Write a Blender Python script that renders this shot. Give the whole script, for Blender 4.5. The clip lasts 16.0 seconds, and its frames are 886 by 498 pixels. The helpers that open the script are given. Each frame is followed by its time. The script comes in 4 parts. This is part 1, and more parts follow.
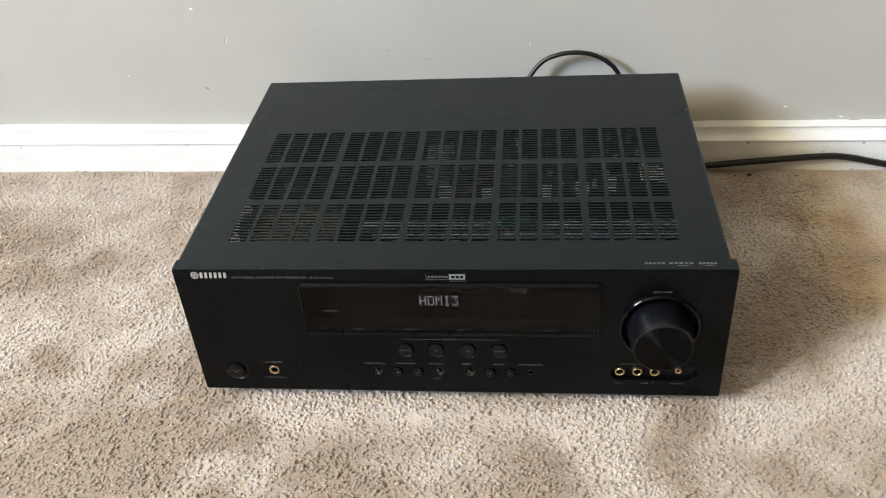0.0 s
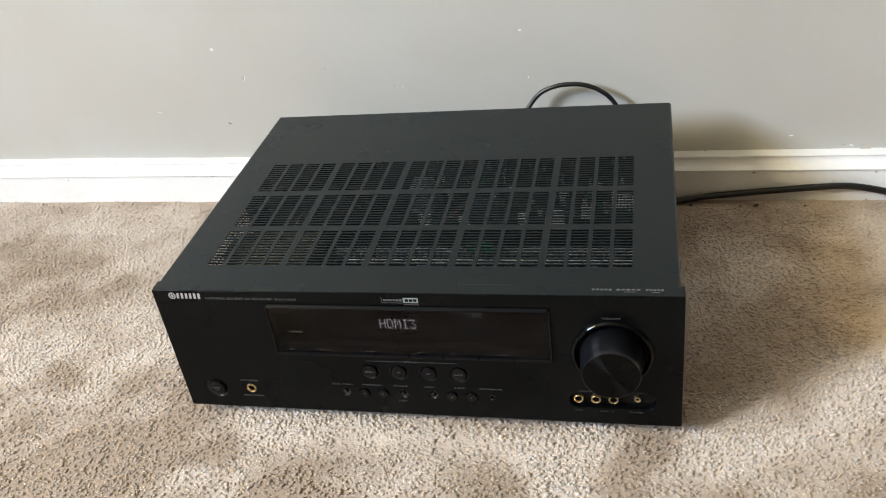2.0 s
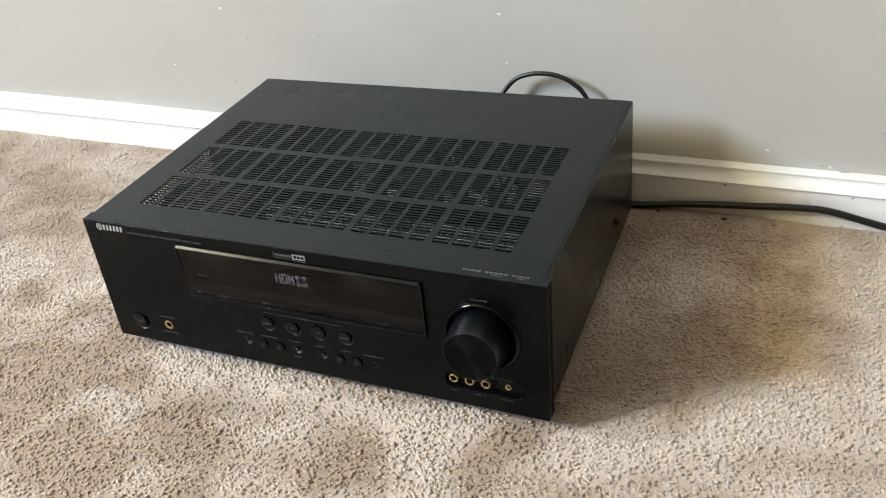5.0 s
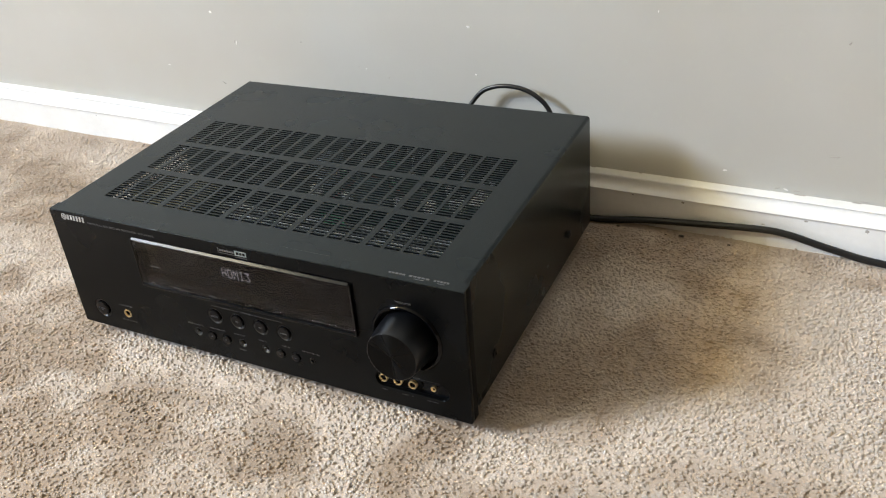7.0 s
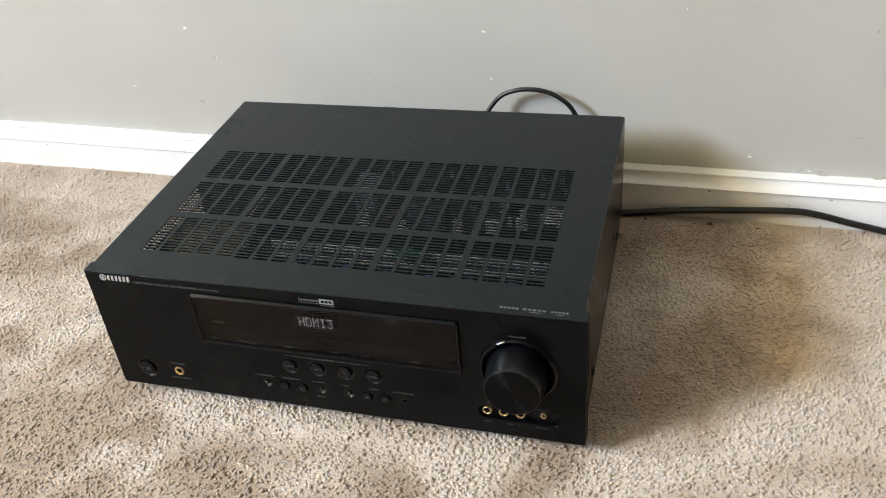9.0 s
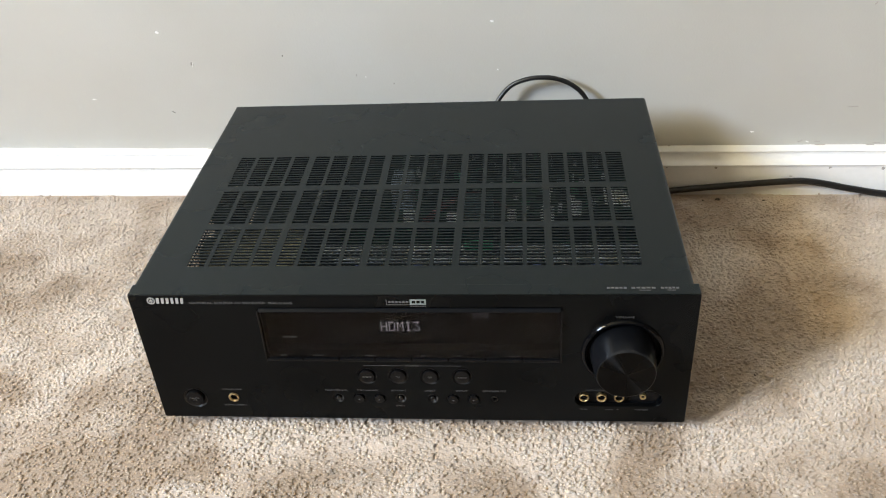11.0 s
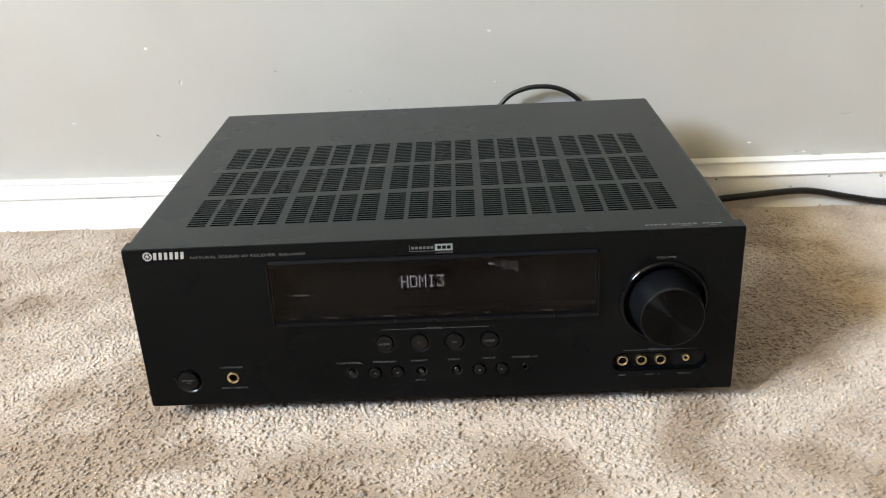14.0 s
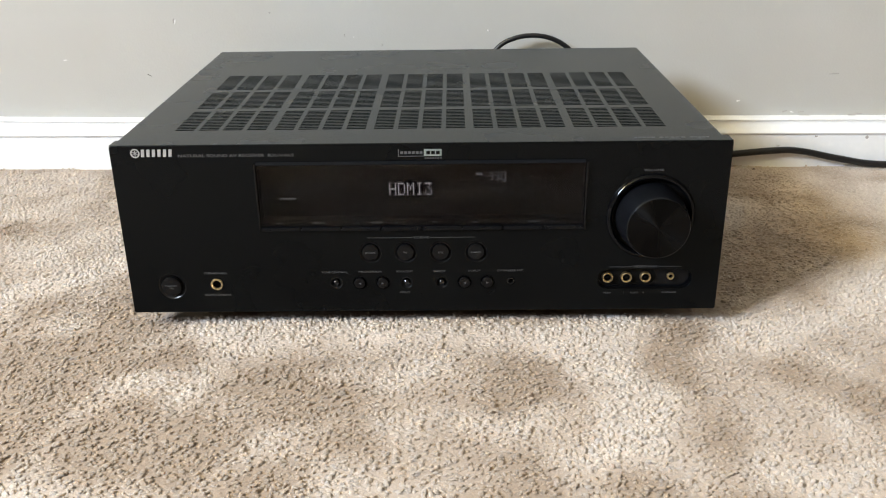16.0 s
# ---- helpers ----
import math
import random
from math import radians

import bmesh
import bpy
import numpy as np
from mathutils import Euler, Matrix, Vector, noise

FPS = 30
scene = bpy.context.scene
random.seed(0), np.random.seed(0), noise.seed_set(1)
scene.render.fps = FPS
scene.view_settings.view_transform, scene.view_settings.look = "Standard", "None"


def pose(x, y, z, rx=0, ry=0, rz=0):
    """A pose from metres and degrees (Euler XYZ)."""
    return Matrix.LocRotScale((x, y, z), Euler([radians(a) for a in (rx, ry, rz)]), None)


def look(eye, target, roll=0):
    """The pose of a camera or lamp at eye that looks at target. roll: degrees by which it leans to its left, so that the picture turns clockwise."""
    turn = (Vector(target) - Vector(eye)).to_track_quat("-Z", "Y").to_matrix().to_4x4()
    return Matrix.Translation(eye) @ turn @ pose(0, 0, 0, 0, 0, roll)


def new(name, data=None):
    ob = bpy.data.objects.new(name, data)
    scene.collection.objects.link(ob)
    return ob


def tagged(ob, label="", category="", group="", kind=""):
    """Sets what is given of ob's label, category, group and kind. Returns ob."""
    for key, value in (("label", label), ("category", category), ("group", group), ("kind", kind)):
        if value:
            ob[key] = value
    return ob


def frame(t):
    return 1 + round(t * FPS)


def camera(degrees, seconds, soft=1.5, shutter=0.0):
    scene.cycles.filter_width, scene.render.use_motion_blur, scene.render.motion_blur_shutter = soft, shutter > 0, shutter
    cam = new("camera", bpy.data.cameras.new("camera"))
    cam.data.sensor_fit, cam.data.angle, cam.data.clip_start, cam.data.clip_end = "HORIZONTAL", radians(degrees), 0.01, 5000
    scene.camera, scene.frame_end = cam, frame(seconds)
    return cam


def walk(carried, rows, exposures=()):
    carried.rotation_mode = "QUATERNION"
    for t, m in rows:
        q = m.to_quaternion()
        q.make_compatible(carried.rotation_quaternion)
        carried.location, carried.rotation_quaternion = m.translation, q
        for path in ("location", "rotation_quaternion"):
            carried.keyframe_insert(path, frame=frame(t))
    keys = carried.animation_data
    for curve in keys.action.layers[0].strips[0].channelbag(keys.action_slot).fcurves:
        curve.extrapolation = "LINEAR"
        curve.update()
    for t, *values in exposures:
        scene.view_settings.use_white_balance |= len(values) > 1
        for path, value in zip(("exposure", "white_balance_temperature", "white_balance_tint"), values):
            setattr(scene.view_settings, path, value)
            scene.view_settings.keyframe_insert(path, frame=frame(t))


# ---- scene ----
cam = camera(55.3, 16.0, soft=1.15)
PATH = [
    (0, (0.071, -0.493, 0.553), (-0.153, 1.065, -0.68), -5.2),
    (0.5, (0.095, -0.497, 0.547), (-0.202, 1.061, -0.671), -6.4),
    (1, (0.127, -0.502, 0.549), (-0.236, 1.069, -0.634), -7.1),
    (1.5, (0.154, -0.501, 0.549), (-0.274, 1.07, -0.613), -8.9),
    (2, (0.189, -0.498, 0.546), (-0.275, 1.078, -0.594), -9.5),
    (2.5, (0.211, -0.496, 0.537), (-0.258, 1.073, -0.61), -7.8),
    (3, (0.234, -0.495, 0.533), (-0.271, 1.056, -0.625), -7.1),
    (3.5, (0.265, -0.488, 0.525), (-0.306, 1.036, -0.637), -7.7),
    (4, (0.3, -0.48, 0.518), (-0.324, 1.032, -0.633), -8.1),
    (6.5, (0.447, -0.448, 0.511), (-0.389, 1.012, -0.57), -6.4),
    (7, (0.457, -0.447, 0.514), (-0.365, 1.013, -0.578), -6.7),
    (7.5, (0.444, -0.448, 0.518), (-0.355, 1.009, -0.594), -7.8),
    (8, (0.394, -0.461, 0.537), (-0.287, 1.031, -0.607), -7.0),
    (8.5, (0.331, -0.466, 0.554), (-0.258, 1.044, -0.618), -6.4),
    (9, (0.275, -0.466, 0.566), (-0.252, 1.051, -0.626), -6.8),
    (11.5, (0.059, -0.49, 0.528), (-0.059, 1.126, -0.644), -3.1),
    (12, (0.042, -0.492, 0.496), (-0.042, 1.148, -0.645), -2.3),
    (12.5, (0.035, -0.498, 0.473), (-0.041, 1.178, -0.615), -2.4),
    (13, (0.032, -0.51, 0.455), (-0.038, 1.222, -0.541), -2.8),
    (13.5, (0.031, -0.522, 0.423), (-0.028, 1.245, -0.513), -2.8),
    (14, (0.025, -0.531, 0.394), (-0.031, 1.265, -0.485), -3.0),
    (14.5, (0.022, -0.538, 0.368), (-0.04, 1.282, -0.46), -2.9),
    (15, (0.022, -0.542, 0.355), (-0.022, 1.282, -0.464), -2.1),
    (15.5, (0.024, -0.554, 0.343), (0.001, 1.268, -0.483), -1.3),
    (16, (0.023, -0.565, 0.323), (-0.002, 1.25, -0.518), -0.8),
]
walk(cam, [(t, look(eye, target, roll)) for t, eye, target, roll in PATH],
     exposures=((0.0, 0.0), (1.5, -0.02), (4.0, 0.0), (6.5, -0.02), (8.0, 0.02), (9.0, 0.02), (11.5, 0.08), (13.5, 0.12), (16.0, 0.06)))

# ---- light ----
world = bpy.data.worlds.new("sky")
scene.world = world
world.use_nodes = True
wn, wl = world.node_tree.nodes, world.node_tree.links
sky = wn.new("ShaderNodeTexSky")
sky.sky_type, sky.sun_disc = "NISHITA", False
sky.sun_elevation, sky.sun_rotation = radians(38), radians(200)
wl.new(sky.outputs["Color"], wn["Background"].inputs["Color"])
wn["Background"].inputs["Strength"].default_value = 0.1

WALL_TURN = -1.23
ROOM = pose(0, 0.378, 0, 0, 0, WALL_TURN)      # x along the back wall, y into it
LEFT, RIGHT, NEAR, CEIL = -2.45, 4.4, -5.0, 3.4
WIN_Y, WIN_Z, WIN_W, WIN_H = -2.12, 2.30, 1.00, 1.72



def daylight(name, z0, z1, energy, colour):
    """Light in one band of the window's opening."""
    lamp = bpy.data.lights.new(name, "AREA")
    lamp.shape, lamp.size, lamp.size_y = "RECTANGLE", z1 - z0, WIN_W - 0.1
    lamp.energy, lamp.color = energy, colour
    new(name, lamp).matrix_world = ROOM @ pose(LEFT - 0.06, WIN_Y, (z0 + z1) / 2, 0, -90, 0)


# cool open sky in the lower panes; warm band above added to tint shadow edges
SASH = WIN_Z + 0.04 * WIN_H
daylight("window_daylight", WIN_Z - WIN_H / 2 + 0.05, SASH, 240.0, (0.850, 0.99, 1.20))
daylight("warm_band_light", SASH, WIN_Z + WIN_H / 2 - 0.05, 126.0, (1.12, 0.98, 0.64))


# ---- materials ----
def nodes_of(name):
    m = bpy.data.materials.new(name)
    m.use_nodes = True
    nt = m.node_tree
    return m, nt, nt.nodes["Principled BSDF"]


def material(name, colour, rough=0.5, metal=0.0, vary=0.1, scale=40.0, bump=0.0, fine=600.0, spec=0.5, coat=0.0):
    """A surface with tone varied at two scales and a fine relief."""
    m, nt, b = nodes_of(name)
    n, l = nt.nodes, nt.links
    tc = n.new("ShaderNodeTexCoord")
    big, small = n.new("ShaderNodeTexNoise"), n.new("ShaderNodeTexNoise")
    big.inputs["Scale"].default_value, big.inputs["Detail"].default_value = scale, 4
    small.inputs["Scale"].default_value, small.inputs["Detail"].default_value = fine, 2
    for t in (big, small):
        l.new(tc.outputs["Object"], t.inputs["Vector"])
    mix = n.new("ShaderNodeMath")
    mix.operation = "MULTIPLY_ADD"
    l.new(small.outputs["Fac"], mix.inputs[0])
    mix.inputs[1].default_value = 0.5
    l.new(big.outputs["Fac"], mix.inputs[2])
    ramp = n.new("ShaderNodeValToRGB")
    ramp.color_ramp.elements[0].position, ramp.color_ramp.elements[1].position = 0.45, 1.05
    ramp.color_ramp.elements[0].color = (*[c * (1 - vary) for c in colour], 1)
    ramp.color_ramp.elements[1].color = (*[min(1, c * (1 + vary)) for c in colour], 1)
    l.new(mix.outputs[0], ramp.inputs["Fac"])
    l.new(ramp.outputs["Color"], b.inputs["Base Color"])
    rr = n.new("ShaderNodeMapRange")
    rr.inputs["To Min"].default_value, rr.inputs["To Max"].default_value = rough * 0.85, min(1, rough * 1.15)
    l.new(big.outputs["Fac"], rr.inputs["Value"])
    l.new(rr.outputs["Result"], b.inputs["Roughness"])
    b.inputs["Metallic"].default_value = metal
    b.inputs["Specular IOR Level"].default_value = spec
    b.inputs["Coat Weight"].default_value = coat
    if bump:
        bp = n.new("ShaderNodeBump")
        bp.inputs["Strength"].default_value, bp.inputs["Distance"].default_value = 1.0, bump
        l.new(mix.outputs[0], bp.inputs["Height"])
        l.new(bp.outputs["Normal"], b.inputs["Normal"])
    return m


def emitter(name, colour, strength):
    m, nt, b = nodes_of(name)
    b.inputs["Base Color"].default_value = (0.02, 0.02, 0.02, 1)
    b.inputs["Emission Color"].default_value, b.inputs["Emission Strength"].default_value = (*colour, 1), strength
    return m


def smoked_glass(name, tint):
    """Tinted clear sheet with a mirror gloss that rises towards grazing angles, alike from both sides."""
    m, nt, b = nodes_of(name)
    n, l = nt.nodes, nt.links
    clear, gloss, mix, face = n.new("ShaderNodeBsdfTransparent"), n.new("ShaderNodeBsdfGlossy"), n.new("ShaderNodeMixShader"), n.new("ShaderNodeLayerWeight")
    clear.inputs["Color"].default_value = (*tint, 1)
    gloss.inputs["Roughness"].default_value = 0.012
    face.inputs["Blend"].default_value = 0.5
    power, scale = n.new("ShaderNodeMath"), n.new("ShaderNodeMath")
    power.operation, scale.operation = "POWER", "MULTIPLY_ADD"
    l.new(face.outputs["Facing"], power.inputs[0])
    power.inputs[1].default_value = 4.0
    l.new(power.outputs[0], scale.inputs[0])
    scale.inputs[1].default_value, scale.inputs[2].default_value = 1.3, 0.019
    scale.use_clamp = True
    # noise in the gloss that imitates the mottled reflection of the carpet
    tc, mottle, span, dull = n.new("ShaderNodeTexCoord"), n.new("ShaderNodeTexNoise"), n.new("ShaderNodeMapRange"), n.new("ShaderNodeMath")
    mottle.inputs["Scale"].default_value, mottle.inputs["Detail"].default_value, mottle.inputs["Roughness"].default_value = 380, 4, 0.65
    l.new(tc.outputs["Object"], mottle.inputs["Vector"])
    span.inputs["From Min"].default_value, span.inputs["From Max"].default_value = 0.36, 0.66
    span.inputs["To Min"].default_value, span.inputs["To Max"].default_value = 0.12, 1.5
    l.new(mottle.outputs["Fac"], span.inputs["Value"])
    dull.operation, dull.use_clamp = "MULTIPLY", True
    l.new(scale.outputs[0], dull.inputs[0])
    l.new(span.outputs["Result"], dull.inputs[1])
    l.new(dull.outputs[0], mix.inputs[0])
    l.new(clear.outputs[0], mix.inputs[1])
    l.new(gloss.outputs[0], mix.inputs[2])
    l.new(mix.outputs[0], n["Material Output"].inputs["Surface"])
    return m


def wall_paint():
    """Matt grey-beige emulsion with roller stipple and wide, soft unevenness."""
    m, nt, b = nodes_of("wall_paint")
    n, l = nt.nodes, nt.links
    tc = n.new("ShaderNodeTexCoord")
    wide, stip, patch = (n.new("ShaderNodeTexNoise") for _ in range(3))
    for t, s, d in ((wide, 5, 3), (stip, 420, 3), (patch, 28, 5)):
        t.inputs["Scale"].default_value, t.inputs["Detail"].default_value = s, d
        l.new(tc.outputs["Object"], t.inputs["Vector"])
    ramp = n.new("ShaderNodeValToRGB")
    ramp.color_ramp.elements[0].position, ramp.color_ramp.elements[1].position = 0.35, 0.7
    ramp.color_ramp.elements[0].color, ramp.color_ramp.elements[1].color = (0.470, 0.458, 0.422, 1), (0.500, 0.496, 0.468, 1)
    l.new(wide.outputs["Fac"], ramp.inputs["Fac"])
    l.new(ramp.outputs["Color"], b.inputs["Base Color"])
    b.inputs["Roughness"].default_value = 0.6
    add = n.new("ShaderNodeMath")
    add.operation = "MULTIPLY_ADD"
    l.new(patch.outputs["Fac"], add.inputs[0])
    add.inputs[1].default_value = 3.0
    l.new(stip.outputs["Fac"], add.inputs[2])
    bp = n.new("ShaderNodeBump")
    bp.inputs["Strength"].default_value, bp.inputs["Distance"].default_value = 0.35, 0.0005
    l.new(add.outputs[0], bp.inputs["Height"])
    l.new(bp.outputs["Normal"], b.inputs["Normal"])
    return m


def carpet_wool(per_tuft):
    """Beige cut-pile yarn; tufts differ a little, and a warm shadow fringe is painted in."""
    m, nt, b = nodes_of("carpet_yarn" if per_tuft else "carpet_backing")
    n, l = nt.nodes, nt.links
    geo = n.new("ShaderNodeNewGeometry")
    wide = n.new("ShaderNodeTexNoise")
    wide.inputs["Scale"].default_value, wide.inputs["Detail"].default_value = 14, 4
    l.new(geo.outputs["Position"], wide.inputs["Vector"])
    base = n.new("ShaderNodeValToRGB")
    base.color_ramp.elements[0].color, base.color_ramp.elements[1].color = (0.475, 0.398, 0.334, 1), (0.610, 0.530, 0.460, 1)
    if per_tuft:
        fibre, both = n.new("ShaderNodeTexNoise"), n.new("ShaderNodeMath")
        fibre.inputs["Scale"].default_value, fibre.inputs["Detail"].default_value = 330, 4
        l.new(geo.outputs["Position"], fibre.inputs["Vector"])
        both.operation, both.inputs[1].default_value = "MULTIPLY_ADD", 0.45
        l.new(geo.outputs["Random Per Island"], both.inputs[0])
        span = n.new("ShaderNodeMapRange")
        span.inputs["From Min"].default_value, span.inputs["From Max"].default_value = 0.3, 0.7
        span.inputs["To Min"].default_value, span.inputs["To Max"].default_value = 0.0, 0.55
        l.new(fibre.outputs["Fac"], span.inputs["Value"])
        l.new(span.outputs["Result"], both.inputs[2])
        l.new(both.outputs[0], base.inputs["Fac"])
    else:
        grain = n.new("ShaderNodeTexNoise")
        grain.inputs["Scale"].default_value, grain.inputs["Detail"].default_value = 260, 3
        l.new(geo.outputs["Position"], grain.inputs["Vector"])
        l.new(grain.outputs["Fac"], base.inputs["Fac"])
        bp = n.new("ShaderNodeBump")
        bp.inputs["Strength"].default_value, bp.inputs["Distance"].default_value = 0.5, 0.0015
        l.new(grain.outputs["Fac"], bp.inputs["Height"])
        l.new(bp.outputs["Normal"], b.inputs["Normal"])
    last = base.outputs["Color"]
    # warm fringe of the receiver's shadow, painted as orange tint at three spots
    for place, size, amount in (((0.372, 0.245, 0), 0.065, 0.40), ((0.376, 0.145, 0), 0.055, 0.40), ((0.345, 0.185, 0), 0.04, 0.2)):
        far = n.new("ShaderNodeVectorMath")
        far.operation = "DISTANCE"
        l.new(geo.outputs["Position"], far.inputs[0])
        far.inputs[1].default_value = place
        fall = n.new("ShaderNodeMapRange")
        fall.inputs["From Min"].default_value, fall.inputs["From Max"].default_value = size, 0.0
        fall.inputs["To Max"].default_value = amount * 1.8
        l.new(far.outputs["Value"], fall.inputs["Value"])
        times = n.new("ShaderNodeMath")
        times.operation = "MULTIPLY"
        l.new(fall.outputs["Result"], times.inputs[0])
        l.new(wide.outputs["Fac"], times.inputs[1])
        mix = n.new("ShaderNodeMix")
        mix.data_type = "RGBA"
        l.new(times.outputs[0], mix.inputs["Factor"])
        l.new(last, mix.inputs["A"])
        mix.inputs["B"].default_value = (0.58, 0.40, 0.20, 1)
        last = mix.outputs["Result"]
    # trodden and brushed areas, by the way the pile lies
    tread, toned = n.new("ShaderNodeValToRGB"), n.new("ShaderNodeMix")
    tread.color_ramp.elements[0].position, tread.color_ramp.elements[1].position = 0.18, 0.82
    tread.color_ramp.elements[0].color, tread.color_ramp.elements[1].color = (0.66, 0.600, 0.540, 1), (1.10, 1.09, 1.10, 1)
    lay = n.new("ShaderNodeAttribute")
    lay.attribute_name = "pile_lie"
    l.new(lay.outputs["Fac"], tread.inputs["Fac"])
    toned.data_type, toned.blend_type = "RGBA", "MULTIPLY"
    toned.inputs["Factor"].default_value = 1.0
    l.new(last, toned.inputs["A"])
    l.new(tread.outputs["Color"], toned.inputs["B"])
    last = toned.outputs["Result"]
    l.new(last, b.inputs["Base Color"])
    b.inputs["Roughness"].default_value = 0.75
    b.inputs["Specular IOR Level"].default_value = 0.25
    b.inputs["Sheen Weight"].default_value = 0.4 if per_tuft else 0.0
    b.inputs["Sheen Roughness"].default_value = 0.4
    # the lustre of the single fibres, on the true form of the tuft
    b.inputs["Coat Weight"].default_value, b.inputs["Coat Roughness"].default_value = (0.30, 0.30) if per_tuft else (0.0, 0.5)
    b.inputs["Subsurface Weight"].default_value = 0.5 if per_tuft else 0.0
    b.inputs["Subsurface Radius"].default_value, b.inputs["Subsurface Scale"].default_value = (1.0, 0.85, 0.7), 0.004
    if per_tuft:
        # fuzzy yarn scatters light round each tuft, so its shading is softer than its form
        soft_add, soft_unit = n.new("ShaderNodeVectorMath"), n.new("ShaderNodeVectorMath")
        soft_add.operation, soft_unit.operation = "ADD", "NORMALIZE"
        l.new(geo.outputs["Normal"], soft_add.inputs[0])
        soft_add.inputs[1].default_value = (0, 0, 3.0)
        l.new(soft_add.outputs["Vector"], soft_unit.inputs[0])
        l.new(soft_unit.outputs["Vector"], b.inputs["Normal"])
    return m


PAINT = wall_paint()
TRIM = material("white_gloss_paint", (0.86, 0.865, 0.865), 0.32, vary=0.04, scale=18, bump=0.00025, fine=160)
# unseen surfaces: tan and ceiling tones chosen only to warm and dim the fill
FILL_TAN = material("fill_tan_paint", (0.125, 0.082, 0.044), 0.8, vary=0.05, scale=5, bump=0.0004, fine=200)
CEILING = material("ceiling_paint", (0.38, 0.325, 0.22), 0.9, vary=0.03, scale=6, bump=0.0005, fine=200)
YARN, BACKING = carpet_wool(True), carpet_wool(False)
COVER = material("black_powder_coat", (0.0040, 0.0054, 0.0058), 0.27, vary=0.12, scale=9, bump=0.00002, fine=2600, spec=0.32)
COVER.node_tree.nodes["Principled BSDF"].inputs["Specular Tint"].default_value = (0.76, 0.95, 1.0, 1)
PANEL = material("black_satin_plastic", (0.0022, 0.0023, 0.0025), 0.28, vary=0.15, scale=12, bump=0.00001, fine=2500, spec=0.13)
PANEL.node_tree.nodes["Principled BSDF"].inputs["Specular Tint"].default_value = (0.84, 0.94, 1.0, 1)
GLOSS = material("black_gloss_plastic", (0.0025, 0.0025, 0.003), 0.10, vary=0.1, scale=20, spec=0.22)
BALL = material("black_polished_dome", (0.004, 0.004, 0.0045), 0.12, vary=0.1, scale=60, spec=0.6)
BUTTON = material("black_button_plastic", (0.004, 0.004, 0.0045), 0.26, vary=0.1, scale=60, spec=0.2)
BLACK = material("black_recess_plastic", (0.003, 0.003, 0.003), 0.6, vary=0.1, scale=60, spec=0.08)
RING = material("black_ring_lacquer", (0.002, 0.0022, 0.003), 0.07, vary=0.1, scale=60, spec=0.2)
KEY = material("black_gloss_key", (0.0035, 0.004, 0.005), 0.2, vary=0.1, scale=60, spec=0.16)
LIP = material("bevelled_acrylic_edge", (0.004, 0.005, 0.007), 0.20, vary=0.1, scale=60, spec=0.10)
WELL = material("black_dish_plastic", (0.004, 0.004, 0.0045), 0.30, vary=0.1, scale=60, spec=0.7)
RUBBER = material("black_cable_rubber", (0.008, 0.008, 0.009), 0.38, vary=0.15, scale=50, bump=0.00003, fine=900)
GOLD = material("gold_plate", (0.70, 0.55, 0.32), 0.28, metal=1.0, vary=0.08, scale=300)
STEEL = material("zinc_steel", (0.10, 0.10, 0.105), 0.5, metal=1.0, vary=0.1, scale=60)
PCB = material("green_circuit_board", (0.014, 0.050, 0.036), 0.5, vary=0.3, scale=120)
OLIVE = material("transformer_varnish", (0.20, 0.182, 0.11), 0.5, vary=0.2, scale=90)
LIGHT_PCB = material("pale_green_board", (0.045, 0.24, 0.13), 0.5, vary=0.25, scale=200)
TEAL = material("teal_foil", (0.10, 0.16, 0.17), 0.35, metal=0.4, vary=0.3, scale=200)
TIN = material("bright_tin", (0.78, 0.79, 0.80), 0.4, metal=0.35, vary=0.15, scale=200)
DULL_TIN = material("dull_tin", (0.20, 0.20, 0.21), 0.45, metal=0.5, vary=0.2, scale=120)
COPPER = material("red_wire", (0.12, 0.012, 0.012), 0.4, vary=0.1)
DIM_INK = material("dim_grey_ink", (0.085, 0.085, 0.088), 0.55, vary=0.08, scale=400)
SILVER = material("silver_badge", (0.42, 0.42, 0.42), 0.35, metal=0.3, vary=0.05, scale=400)
SPECK = material("dark_speck", (0.06, 0.05, 0.04), 0.8, vary=0.2, scale=400)
SCUFF = material("grey_scuff", (0.40, 0.38, 0.35), 0.8, vary=0.2, scale=300)
FILLER = material("white_filler", (0.82, 0.81, 0.79), 0.6, vary=0.05, scale=300)
LIT = emitter("display_light", (0.88, 0.93, 1.0), 1.05)
LIT_DIM = emitter("display_light_dim", (0.86, 0.90, 1.0), 0.27)
GLASS = smoked_glass("smoked_acrylic", (0.60, 0.57, 0.57))


# ---- builders ----
def part(name, bm, mat, parent=None, label="", smooth=False):
    me = bpy.data.meshes.new(name)
    if isinstance(bm, bmesh.types.BMesh):
        bmesh.ops.recalc_face_normals(bm, faces=bm.faces)
        bm.to_mesh(me)
        bm.free()
    else:
        me = bm
        me.name = name
    me.materials.clear()
    me.materials.append(mat)
    if smooth:
        me.shade_smooth()
        me.set_sharp_from_angle(angle=radians(38))
    ob = new(name, me)
    if parent:
        ob.parent = parent
        ob.matrix_parent_inverse = parent.matrix_basis.inverted()
    if label:
        tagged(ob, label)
    return ob


